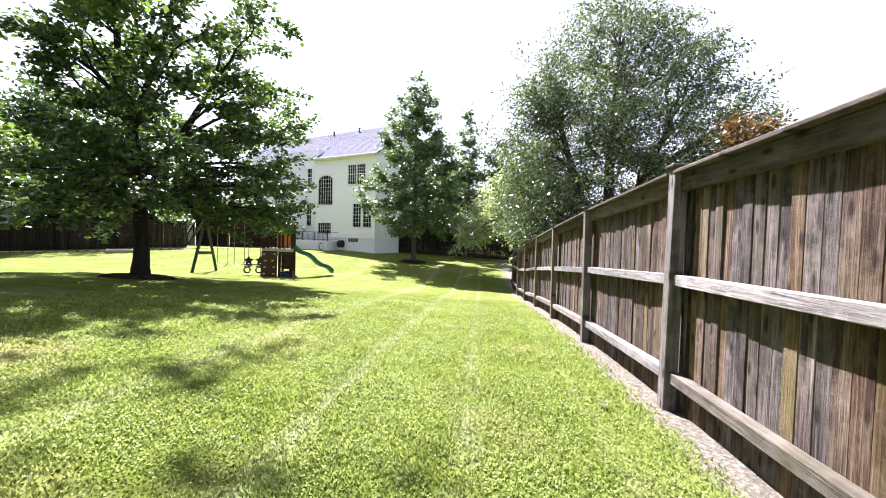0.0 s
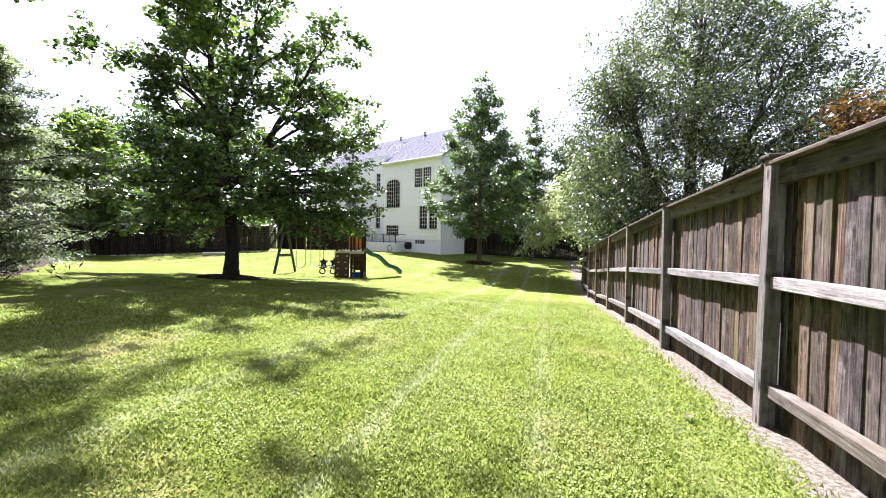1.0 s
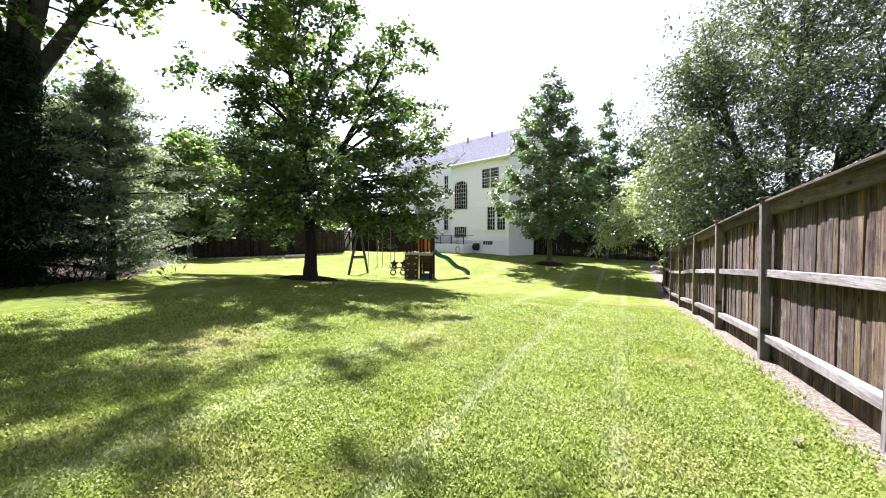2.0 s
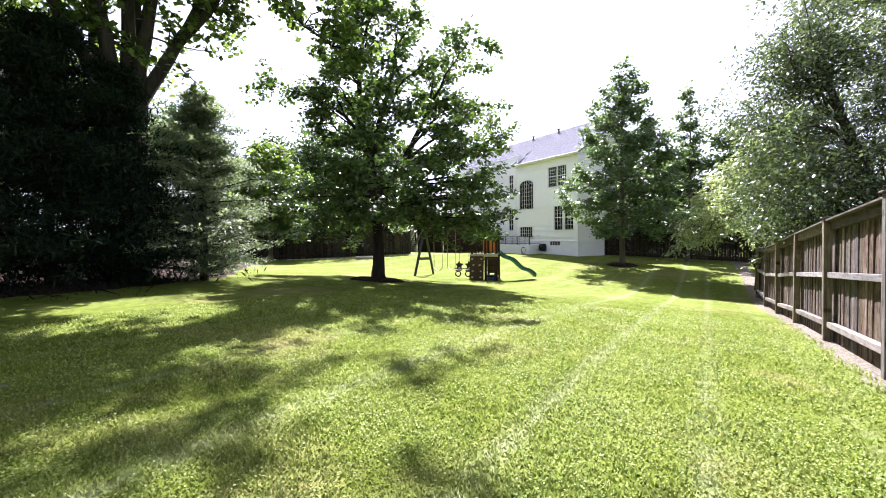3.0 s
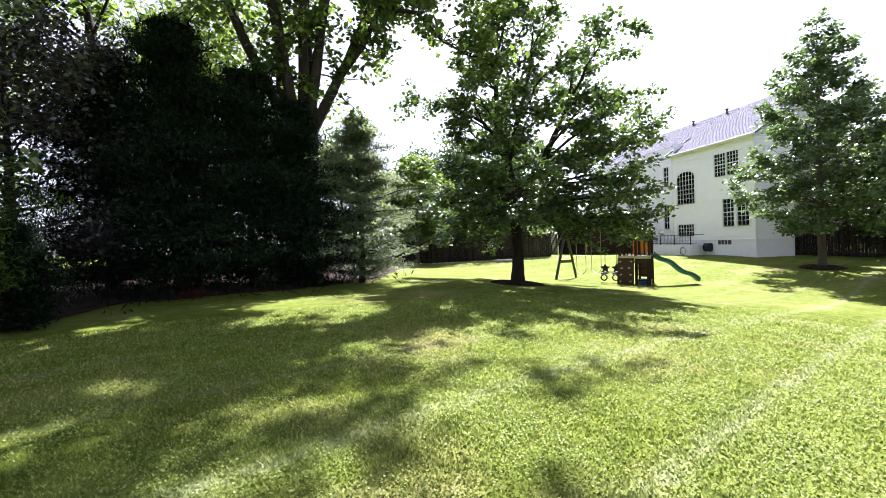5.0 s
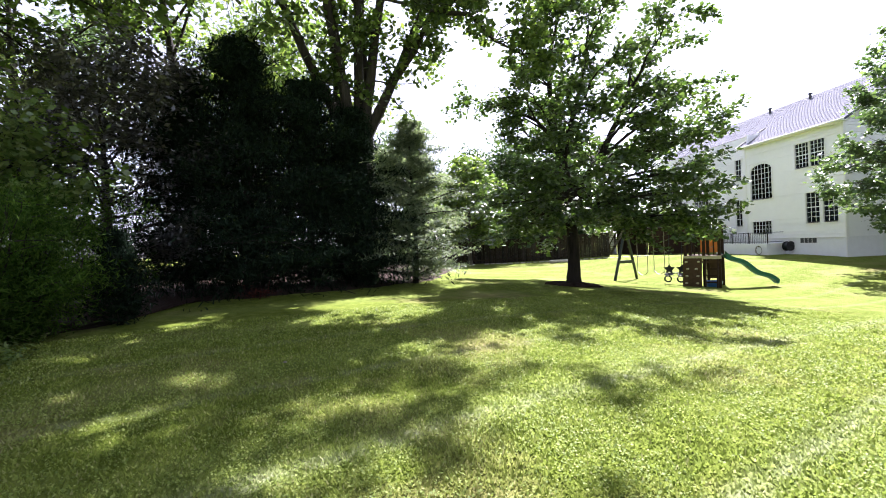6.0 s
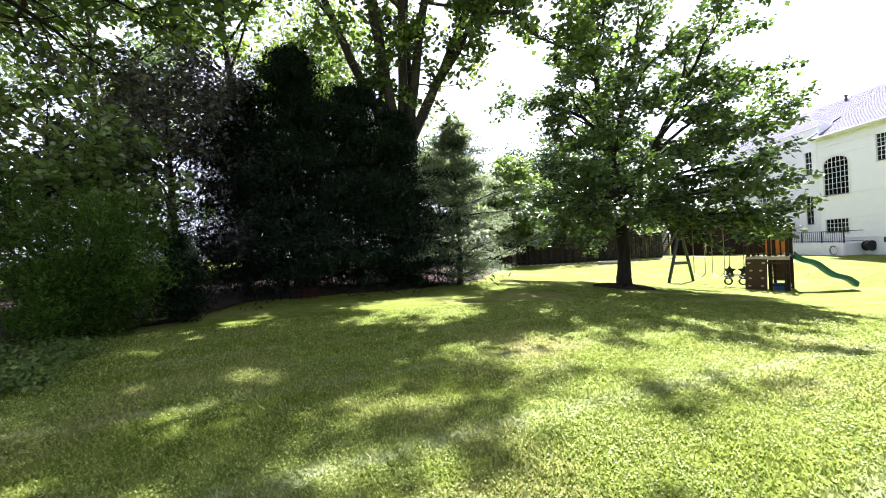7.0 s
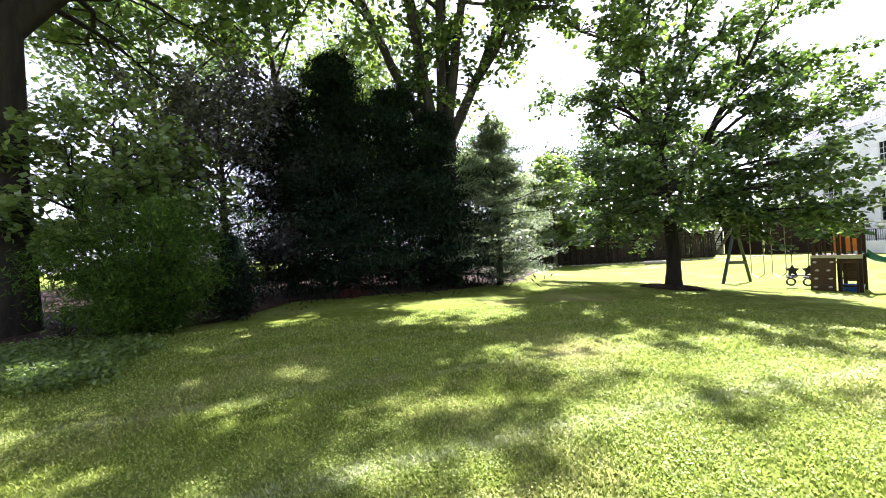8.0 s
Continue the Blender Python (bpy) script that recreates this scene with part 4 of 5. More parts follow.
# pale flagstone and paved edge before the side fence
px, py = -20.6, 22.3
stone = thing("flagstone", pose(px, py, gz(px, py), 0, 0, 40), "pale flat stone slab lying on the lawn edge", "stone")
part("slab", block((-0.75, -0.35, -0.02), (0.75, 0.35, 0.14), 0.03), STONE, stone)
def edging():
    root = thing("stone_edging", pose(0, 0, 0), "pale stone edging strip along the rear bed", "edging", kind="structure")
    rng = random.Random(9)
    for k in range(26):
        x = -24.6 + k * 0.30
        y = 18.4 + k * 0.30 * 1.05 + 0.5
        part("paving_stone", block((-0.16, -0.13, -0.03), (0.16, 0.13, 0.035), 0.012, pose(x, y, gz(x, y), 0, 0, 46 + rng.uniform(-5, 5))), STONE, root)


edging()


# ---- play set ----
def build_playset():
    ax = Vector((-8.02 + 9.15, 17.26 - 16.86, 0))
    ang = math.degrees(math.atan2(ax.y, ax.x))
    x0, y0 = -9.15, 16.9
    z0 = gz(-8.6, 17.5)
    root = thing("play_tower", pose(x0, y0, z0, 0, 0, ang), "dark wooden play tower with green slide and climbing wall", "play set")
    W, D, DECK, TOP = 1.12, 1.15, 1.22, 2.33
    for x in (0.0, 0.62, W):
        for y in (0.0, D):
            part("post", block((x - 0.05, y - 0.05, -0.15), (x + 0.05, y + 0.05, TOP), 0.008), CEDAR, root)
    for k in range(8):
        part("deck_board", block((-0.05, k * 0.152, DECK - 0.03), (W + 0.05, k * 0.152 + 0.14, DECK), 0.004), CEDAR2, root)
    part("rim_board", block((-0.07, -0.08, DECK - 0.13), (W + 0.07, -0.052, DECK - 0.0), 0.004), YELLOW, root, "pale plastic trim board")
    part("rim_board", block((0.5, -0.085, DECK - 0.28), (W + 0.02, -0.056, DECK - 0.20), 0.004), CEDAR2, root)
    for y in (-0.02, D + 0.02):
        part("top_beam", timber((-0.15, y, TOP), (W + 0.15, y, TOP), 0.05, 0.12, 0.005), CEDAR, root)
    for x in (0.0, 0.3, 0.6, 0.9, W):
        part("roof_slat", timber((x, -0.22, TOP + 0.08), (x, D + 0.22, TOP + 0.08), 0.05, 0.06, 0.004), CEDAR, root)
    part("guard_rail", timber((0, -0.03, DECK + 0.72), (W, -0.03, DECK + 0.72), 0.04, 0.09, 0.004), CEDAR, root)
    part("guard_rail", timber((0, D + 0.03, DECK + 0.72), (W, D + 0.03, DECK + 0.72), 0.04, 0.09, 0.004), CEDAR, root)
    for k in range(7):
        x = 0.12 + k * 0.16
        part("guard_slat", block((x, -0.04, DECK + 0.02), (x + 0.05, -0.02, DECK + 0.72), 0.003), CEDAR, root)
    # orange fabric panel at the back
    bm = bmesh.new()
    bmesh.ops.create_grid(bm, x_segments=10, y_segments=8, size=0.5, matrix=pose(0.72, D + 0.06, DECK + 0.40, 90, 0, 0) @ Matrix.Diagonal((0.72, 0.66, 1, 1)))
    for v in bm.verts:
        v.co.y += 0.025 * math.sin(v.co.x * 18)
    bmesh.ops.solidify(bm, geom=bm.faces[:], thickness=0.006)
    part("fabric_panel", bm, ORANGE, root, "orange fabric panel")
    # climbing wall with holds, leaning out
    wall = part("climbing_wall", block((-0.08, -0.02, -0.05), (0.56, 0.02, DECK + 0.04), 0.005, pose(0, -0.32, 0, -13, 0, 0)), CEDAR2, root, "brown climbing wall")
    rng = random.Random(3)
    for r in range(4):
        for c in (0.08, 0.42):
            bm = bmesh.new()
            bmesh.ops.create_icosphere(bm, subdivisions=1, radius=0.055, matrix=pose(c + rng.uniform(-.05, .05), -0.32 + 0.23 * (0.18 + r * 0.27) - 0.045, 0.18 + r * 0.27, -13) @ Matrix.Diagonal((1.1, 0.5, 0.7, 1)))
            part("hold", bm, YELLOW, wall, "pale plastic hold")
    # ladder below, and a blue sandbox seat
    for x in (0.68, 1.06):
        part("ladder_rail", timber((x, -0.28, 0), (x, 0.0, DECK), 0.05, 0.07, 0.004), CEDAR, root)
    for k in range(4):
        z = 0.22 + k * 0.25
        part("rung", timber((0.68, -0.28 + 0.28 * z / DECK, z), (1.06, -0.28 + 0.28 * z / DECK, z), 0.035, 0.06, 0.004), CEDAR, root)
    part("side_panel", block((0.66, D - 0.02, 0.25), (1.16, D + 0.01, DECK - 0.05), 0.004), CEDAR2, root)
    # wavy slide
    s0 = Vector((W + 0.03, D * 0.55, DECK - 0.02))
    e = Matrix.LocRotScale((x0, y0, z0), Euler((0, 0, radians(ang))), None).inverted() @ Vector((-7.1, 19.4, gz(-7.1, 19.4)))
    n = 26
    prof = [(-0.24, 0.16), (-0.20, 0.17), (-0.17, 0.03), (-0.08, 0.0), (0.08, 0.0), (0.17, 0.03), (0.20, 0.17), (0.24, 0.16)]
    dirv = Vector((e.x - s0.x, e.y - s0.y, 0))
    L = dirv.length
    dirv.normalize()
    nv = Vector((-dirv.y, dirv.x, 0))
    bm = bmesh.new()
    rings = []
    for i in range(n + 1):
        u = i / n
        drop = u + 0.045 * math.sin(u * 4 * math.pi)
        zc = s0.z * (1 - drop) + (e.z + 0.10) * drop
        if u > 0.88:
            zc = max(zc, e.z + 0.06)
        c = s0 + dirv * (L * u)
        rings.append([bm.verts.new((c.x + nv.x * a, c.y + nv.y * a, zc + b)) for a, b in prof])
    for r0, r1 in zip(rings, rings[1:]):
        for k in range(len(prof) - 1):
            bm.faces.new((r0[k], r0[k + 1], r1[k + 1], r1[k]))
    bmesh.ops.solidify(bm, geom=bm.faces[:], thickness=0.03)
    part("slide", bm, GREENPL, root, "dark green wavy plastic slide")
    # toy under the deck
    toy = thing("toy_tub", pose(-8.45, 17.55, gz(-8.45, 17.55), 0, 0, ang), "blue plastic toy tub under the tower", "toy")
    bm = bmesh.new()
    bmesh.ops.create_cone(bm, cap_ends=True, segments=20, radius1=0.24, radius2=0.30, depth=0.22, matrix=Matrix.Translation((0, 0, 0.11)))
    top = [f for f in bm.faces if f.normal.z > 0.9]
    bmesh.ops.inset_individual(bm, faces=top, thickness=0.03)
    for f in bm.faces:
        if f.normal.z > 0.9 and all(v.co.xy.length < 0.28 for v in f.verts):
            for v in f.verts:
                v.co.z -= 0.14
    part("tub", bm, BLUE, toy)
    # swing frame: beam from the tower to an A-frame
    apex = Vector((-11.72, 16.85, gz(-11.72, 16.85) + 2.22))
    near, far = Vector((-11.56, 15.75, 0)), Vector((-12.0, 18.0, 0))
    sw = thing("swing_frame", pose(apex.x, apex.y, gz(apex.x, apex.y)), "dark green timber swing A-frame with overhead beam", "swing set")
    o = Vector((apex.x, apex.y, gz(apex.x, apex.y)))
    for q in (near, far):
        q.z = gz(q.x, q.y) - 0.05
        part("leg", timber(apex - o + Vector((0, 0, 0.12)), q - o, 0.09, 0.10, 0.008), DGREEN, sw)
    f = 0.62
    part("crossbar", timber(apex.lerp(near, f) - o, apex.lerp(far, f) - o, 0.09, 0.13, 0.006), DGREEN, sw)
    end = Vector((-9.2, 17.5, gz(-9.2, 17.5) + 2.30))
    part("beam", timber(apex - o, end - o, 0.09, 0.14, 0.008), CEDAR, sw)

    def on_beam(u):
        return apex.lerp(end, u)
    # belt swings and a trapeze
    for u0, u1, low, lab in ((0.18, 0.34, 0.42, "pale strap seat"), (0.44, 0.60, 0.50, "pale strap seat")):
        a, b = on_beam(u0), on_beam(u1)
        swing = thing("belt_swing", pose(a.x, a.y, a.z), "strap swing on pale ropes hanging from the beam", "swing", "swings on the frame")
        g = gz((a.x + b.x) / 2, (a.y + b.y) / 2)
        pts_a = [(0, 0, 0), (0.0, 0, -(a.z - g - low))]
        d = b - a
        part("rope", timber(pts_a[0], pts_a[1], 0.018, 0.018), ROPE, swing)
        part("rope", timber((d.x, d.y, d.z), (d.x, d.y, pts_a[1][2]), 0.018, 0.018), ROPE, swing)
        t = np.linspace(0, 1, 9)
        seat = bmesh.new()
        for k in range(8):
            p0 = Vector((d.x * t[k], d.y * t[k], pts_a[1][2] - 0.16 * math.sin(math.pi * t[k])))
            p1 = Vector((d.x * t[k + 1], d.y * t[k + 1], pts_a[1][2] - 0.16 * math.sin(math.pi * t[k + 1])))
            beam(seat, p0, p1, 0.13, 0.015)
        part("seat", seat, YELLOW, swing, lab)
    # glider with two black star-shaped seats
    gx, gy = -9.62, 17.0
    gl = thing("glider_swing", pose(gx, gy, gz(gx, gy) + 0.0, 0, 0, ang), "black two-seat glider swing hanging beside the tower", "swing", "swings on the frame")
    for s in (-0.23, 0.23):
        bm = bmesh.new()
        vs = []
        for k in range(10):
            r = 0.22 if k % 2 == 0 else 0.11
            a = math.pi / 2 + k * math.pi / 5
            vs.append(bm.verts.new((s + math.cos(a) * r, 0, 0.62 + math.sin(a) * r)))
        fc = bm.faces.new(vs)
        bmesh.ops.solidify(bm, geom=[fc], thickness=0.10)
        part("back_shell", bm, BLACK, gl)
        part("seat", block((s - 0.14, -0.28, 0.38), (s + 0.14, 0.1, 0.44), 0.02), BLACK, gl)
        a = np.linspace(0, 2 * np.pi, 17)
        tubes_object("foot_ring", [(np.stack([s + np.cos(a) * 0.12, np.full(17, -0.3), 0.25 + np.sin(a) * 0.12], -1), np.full(17, 0.032))], BLACK, gl, 6)
        part("hanger", timber((s, 0, 0.8), (s, 0.1, 2.2), 0.02, 0.02), BLACK, gl)
    part("axle", timber((-0.42, 0, 0.46), (0.42, 0, 0.46), 0.04, 0.04), BLACK, gl)


build_playset()


# ---- beds ----
def mulch_patch(name, label, outline, mat, lift=0.02):
    """A thin mounded sheet of mulch that follows the ground."""
    cx = sum(p[0] for p in outline) / len(outline)
    cy = sum(p[1] for p in outline) / len(outline)
    rng = np.random.default_rng(4)
    n, rings = 96, 14
    k = np.arange(n) / n * len(outline)
    o = np.array(outline)
    i = k.astype(int)
    e = o[i] + (o[(i + 1) % len(o)] - o[i]) * (k - i)[:, None]
    e = e + rng.normal(0, 0.06, e.shape)
    v, q = [], []
    for r in range(rings + 1):
        s = r / rings
        p = np.array([cx, cy]) + (e - np.array([cx, cy])) * s
        z = ground_z(p[:, 0], p[:, 1]) + (lift * (1 - s ** 4) + rng.normal(0, 0.006, n) + (0.006 if r < rings else -0.02))
        v.append(np.column_stack([p, z]))
    j = np.arange(n)
    for r in range(rings):
        q.append(np.column_stack([r * n + j, r * n + (j + 1) % n, (r + 1) * n + (j + 1) % n, (r + 1) * n + j]))
    return tagged(array_object(name, np.concatenate(v), np.concatenate(q), mat), label, "mulch bed", kind="structure")


def ring(x, y, r, n=14):
    return [(x + math.cos(a * 2 * math.pi / n) * r, y + math.sin(a * 2 * math.pi / n) * r) for a in range(n)]


mulch_patch("mulch_ring", "dark mulch ring round the maple trunk", ring(-9.6, 10.95, 0.95), MULCH, 0.09)
mulch_patch("mulch_ring", "dark mulch ring round the pear trunk", ring(-4.25, 26.1, 0.85), MULCH, 0.12)
mulch_patch("planting_bed", "dark mulched bed under the evergreens", [(-7.3, -3.9), (-7.25, -1.9), (-7.9, -0.9), (-9.6, -0.2), (-9.6, 1.6), (-9.8, 3.6), (-10.6, 5.2), (-11.6, 7.0), (-15, 9.5), (-21, 14.5), (-25, 17.2), (-30, 14), (-24, 2), (-18, -8), (-9, -9)], MULCH, 0.03)

# ---- trees and shrubs ----
MAPLE_STEMS = [
    ([(0, 0, -0.15), (0, 0, 0.12), (0.01, 0.01, 0.6), (0.0, 0.02, 1.8), (0.02, 0.0, 2.9), (-0.10, -0.10, 4.0), (-0.26, -0.32, 5.4), (-0.30, -0.42, 7.2), (0.05, 0.0, 9.3)], [0.36, 0.25, 0.20, 0.18, 0.165, 0.14, 0.11, 0.07, 0.015]),
    ([(0.02, 0.0, 2.6), (0.35, 0.40, 3.5), (0.75, 0.9, 4.5), (1.15, 1.45, 5.9), (1.3, 1.8, 7.8)], [0.15, 0.13, 0.10, 0.06, 0.015]),
    ([(-0.12, -0.12, 4.3), (0.15, 0.15, 5.5), (0.35, 0.5, 7.0), (0.5, 0.7, 8.9)], [0.10, 0.085, 0.06, 0.012]),
    ([(-0.14, -0.16, 4.6), (-0.6, -0.85, 5.5), (-1.2, -1.65, 6.0), (-1.9, -2.6, 6.35)], [0.07, 0.055, 0.035, 0.01]),
]
MAPLE_OUT = outline([(1.5, 3.6, 2.4), (2.3, 4.3, 3.2), (3.2, 4.4, 3.2), (4.0, 4.2, 1.9), (4.8, 4.1, 1.7), (5.8, 4.0, 2.6), (6.6, 3.9, 2.4), (7.6, 3.7, 1.9), (8.6, 2.6, 1.5), (9.4, 1.5, 0.9), (9.9, 0.5, 0.4)], radians(51))
crown_tree("maple_tree", "young maple with dense green crown in a mulch ring", -9.6, 10.95, MAPLE_STEMS, MAPLE_OUT, 1.75, 9.7, 70, 54000, 0.14, MAPLE, BARK_DARK, 11, rise=(-0.08, 0.75), low=1.45, twigs=2.8, width=0.15, skip=0.34, stout=1.3)
crown_tree("pear_tree", "pyramidal broadleaf tree with glossy leaves in a mulch ring", -4.25, 26.1, [([(0, 0, -0.2), (0, 0, 0.2), (0.02, 0, 1.5), (0, 0.05, 6.0), (0, 0, 11.3)], [0.26, 0.17, 0.14, 0.09, 0.015])],
           outline([(1.5, 2.2, 2.2), (2.6, 3.2, 3.2), (4.5, 3.3, 3.2), (6.5, 2.8, 2.7), (8.0, 2.2, 2.1), (9.4, 1.5, 1.4), (10.6, 0.8, 0.7), (11.6, 0.25, 0.25)]), 2.0, 11.4, 66, 32000, 0.17, OAKLEAF, BARK, 12, rise=(0.15, 1.0), twigs=3.0, width=0.16, skip=0.3)
crown_tree("slender_tree", "slender open-crowned tree beyond the rear fence", -1.2, 31.5, [([(0, 0, -0.2), (0, 0, 0.3), (0.1, 0, 5.0), (0, 0, 10.6)], [0.16, 0.12, 0.08, 0.012])],
           outline([(1.5, 1.2, 1.2), (3.0, 1.6, 1.6), (5.5, 1.5, 1.4), (7.5, 1.1, 1.0), (9.5, 0.7, 0.6), (10.8, 0.2, 0.2)]), 1.8, 10.7, 40, 10000, 0.17, OAKLEAF, BARK, 13, rise=(0.3, 1.1), width=0.15, skip=0.3)
crown_tree("weeping_tree", "large silver-leaved tree behind the board fence", 4.5, 15.6, [
    ([(0, 0, -0.2), (0, 0, 0.3), (0.1, 0, 2.0), (0.0, 0.1, 5.0), (0.2, 0, 10.2)], [0.42, 0.30, 0.24, 0.16, 0.02]),
    ([(0.05, 0, 1.8), (-0.9, 0.1, 3.8), (-1.6, 0.2, 6.0), (-2.0, 0.2, 8.2)], [0.18, 0.14, 0.09, 0.02]),
    ([(0.05, 0, 2.2), (1.0, -0.2, 4.2), (1.9, -0.1, 6.2), (2.4, 0.0, 7.8)], [0.17, 0.13, 0.08, 0.02])],
           outline([(1.4, 4.2, 3.6), (3.0, 4.6, 3.9), (5.0, 4.9, 4.0), (6.8, 4.4, 3.9), (8.2, 3.5, 3.2), (9.4, 2.7, 2.4), (10.4, 1.3, 1.2), (10.9, 0.4, 0.4)]), 2.0, 10.6, 124, 150000, 0.115, WILLOW, BARK_PALE, 14, rise=(0.2, 0.9), twigs=3.6, width=0.20, droop=0.5, aspect=0.45, skip=0.12, sag=0.06, flat=0.5, thick=0.08)
crown_tree("arching_shrub", "pale green weeping shrub with arching fronds by the fence corner", 1.7, 21.2, [
    ([(0, 0, -0.1), (0.05, 0, 1.0), (0, 0, 3.2), (0.1, 0, 4.6)], [0.16, 0.12, 0.08, 0.02]),
    ([(0, 0, 0.8), (-0.8, -0.4, 2.6), (-1.2, -0.7, 3.6)], [0.08, 0.06, 0.02])],
           outline([(1.0, 2.3, 2.9), (2.5, 2.4, 2.7), (3.8, 2.1, 2.2), (5.0, 1.2, 1.4), (5.6, 0.4, 0.4)]), 1.5, 5.4, 52, 22000, 0.20, FROND, BARK_DARK, 48, rise=(-0.5, 0.5), twigs=4.0, width=0.14, droop=0.8, aspect=0.28, skip=0.1, sag=-0.12, thick=0.04)
broadleaf("bronze_tree", "small bronze-leaved tree behind the board fence", 4.75, 7.8, 3.75, 0.06, 0.3, 0.95, dome, 15000, 0.085, BRONZE, BARK, 15, limbs=16, clump=0.16)
crown_tree("yard_tree", "small bright green tree before the side fence", -24.2, 17.2, [([(0, 0, -0.2), (0, 0, 0.3), (0.05, 0, 1.6), (0.1, 0, 4.5), (0, 0, 7.6)], [0.2, 0.14, 0.11, 0.07, 0.012])],
           outline([(1.2, 2.0, 2.0), (2.6, 2.8, 2.7), (4.6, 2.7, 2.5), (6.2, 1.9, 1.8), (7.2, 1.0, 1.0), (8.0, 0.3, 0.3)]), 1.6, 7.8, 44, 11000, 0.28, LIME, BARK, 17, width=0.24, skip=0.2)


def multi_stem_tree():
    """A tall shade tree whose short bole parts into five steep stems."""
    rng = np.random.default_rng(16)
    x, y = -11.5, 4.4
    root = thing("shade_tree", pose(x, y, gz(x, y)), "tall multi-stemmed shade tree with furrowed grey bark", "tree")
    bole = np.array([[0, 0, -0.2], [0, 0, 0.3], [0.03, 0.02, 1.6], [0.05, 0.03, 3.0], [0.05, 0.05, 4.0]])
    tubes_object("trunk", [(bole, [0.60, 0.42, 0.36, 0.34, 0.28])], BARK_PALE, root, 14)
    pts = []
    ends = [(-1.2, -3.7, 12.0), (0.2, -1.5, 14.0), (-0.6, 0.6, 15.0), (0.9, 0.2, 13.5), (1.4, 3.5, 12.5), (-1.8, -0.4, 13.0), (0.7, 2.0, 14.0)]
    for k, e in enumerate(ends):
        t = np.linspace(0, 1, 9)[:, None]
        a = np.array([0.26 * math.cos(k * 0.95), 0.26 * math.sin(k * 0.95), 3.0])
        s = a + (np.array(e) - a) * t + np.cumsum(rng.normal(0, 0.07, (9, 3)), 0) * np.array([1, 1, 0])
        tubes = [(s, np.linspace(0.18, 0.045, 9))]
        for j in range(16):
            u = 3.6 + 4.3 * rng.random()
            i = min(int(u), 7)
            p = s[i] + (s[i + 1] - s[i]) * (u - i)
            az = rng.uniform(0, 2 * np.pi)
            d = np.array([math.cos(az) + 0.58, math.sin(az) + 0.10, rng.uniform(0.0, 0.7)])
            L = rng.uniform(2.6, 6.4)
            b = branch(p, d / np.linalg.norm(d), L, rng, 0.35, 0.1)
            tubes.append((b, np.linspace(0.055, 0.012, len(b))))
            for _ in range(11):
                i2 = rng.integers(2, len(b))
                tw = branch(b[i2], rng.normal(0, 1, 3) + d * 0.5, rng.uniform(0.5, 1.4), rng, 0.4, -0.1, 4)
                tubes.append((tw, np.linspace(0.014, 0.004, len(tw))))
                pts.extend(tw[1:])
            pts.extend(b[3:])
        for j in range(7):
            i = int(rng.integers(2, 6))
            d = rng.normal(0, 1, 3) + np.array([0.2, 0.2, 0.3])
            b = branch(s[i], d / np.linalg.norm(d), rng.uniform(0.7, 1.7), rng, 0.4, 0.1)
            tubes.append((b, np.linspace(0.025, 0.006, len(b))))
            pts.extend(b[2:])
            pts.extend(b[3:] + rng.normal(0, 0.25, b[3:].shape))
        tubes_object("stem", tubes, BARK_PALE, root, 7)
        if k == 4:
            fork = s[2] + (s[3] - s[2]) * 0.2
    # one long bough that arches out towards the maple
    b = np.array([fork, fork + np.array([0.7, 0.5, 0.9]), [2.0, 1.5, 7.1], [2.8, 2.1, 6.8], [3.3, 2.5, 6.0], [3.7, 3.0, 5.6]])
    tubes = [(b, [0.10, 0.085, 0.07, 0.055, 0.04, 0.015])]
    own = []
    for _ in range(44):
        i2 = rng.integers(1, len(b))
        tw = branch(b[i2], rng.normal(0, 1, 3) + np.array([0.3, 0.3, 0.3]), rng.uniform(0.5, 1.4), rng, 0.4, -0.1, 4)
        tubes.append((tw, np.linspace(0.016, 0.004, len(tw))))
        own.extend(tw[2:])
    tubes_object("bough", tubes, BARK_PALE, root, 7)
    leaf_cloud("bough_leaves", own, 0.15, 2700, 0.15, TULIP, root, rng, aspect=0.8)
    leaf_cloud("crown", pts, 0.11, 42000, 0.165, TULIP, root, rng, aspect=0.8)


multi_stem_tree()
conifer("dark_hemlock", "tall dark evergreen with drooping boughs in deep shade", -11.6, 1.5, 6.5, 2.6, 58000, SHADED_NEEDLES, BARK_DARK, 21, size=0.16, aspect=0.16, clump=0.15, whorls=19, power=0.65, squash=0.5)
conifer("dark_hemlock", "dark evergreen with boughs down to the mulch", -11.4, 3.0, 5.6, 2.6, 52000, SHADED_NEEDLES, BARK_DARK, 23, size=0.16, aspect=0.16, clump=0.15, whorls=19, power=0.65, squash=0.5)
conifer("dark_hemlock", "dark evergreen standing in the bed's shade", -12.2, 0.2, 5.6, 2.5, 46000, SHADED_NEEDLES, BARK_DARK, 24, size=0.16, aspect=0.16, clump=0.15, whorls=19, power=0.65, squash=0.5)
conifer("dark_hemlock", "dark evergreen hiding the foot of the shade tree", -11.25, 4.15, 5.0, 1.75, 44000, SHADED_NEEDLES, BARK_DARK, 25, size=0.16, aspect=0.16, clump=0.15, whorls=19, power=0.65, squash=0.5)
conifer("grey_spruce", "grey-green pine with sunlit soft boughs at the bed edge", -11.0, 5.85, 5.0, 2.35, 66000, SPRUCE, BARK_DARK, 22, droop=0.10, size=0.10, aspect=0.28, clump=0.13, power=0.85, flat=0.8, squash=0.28, whorls=16)
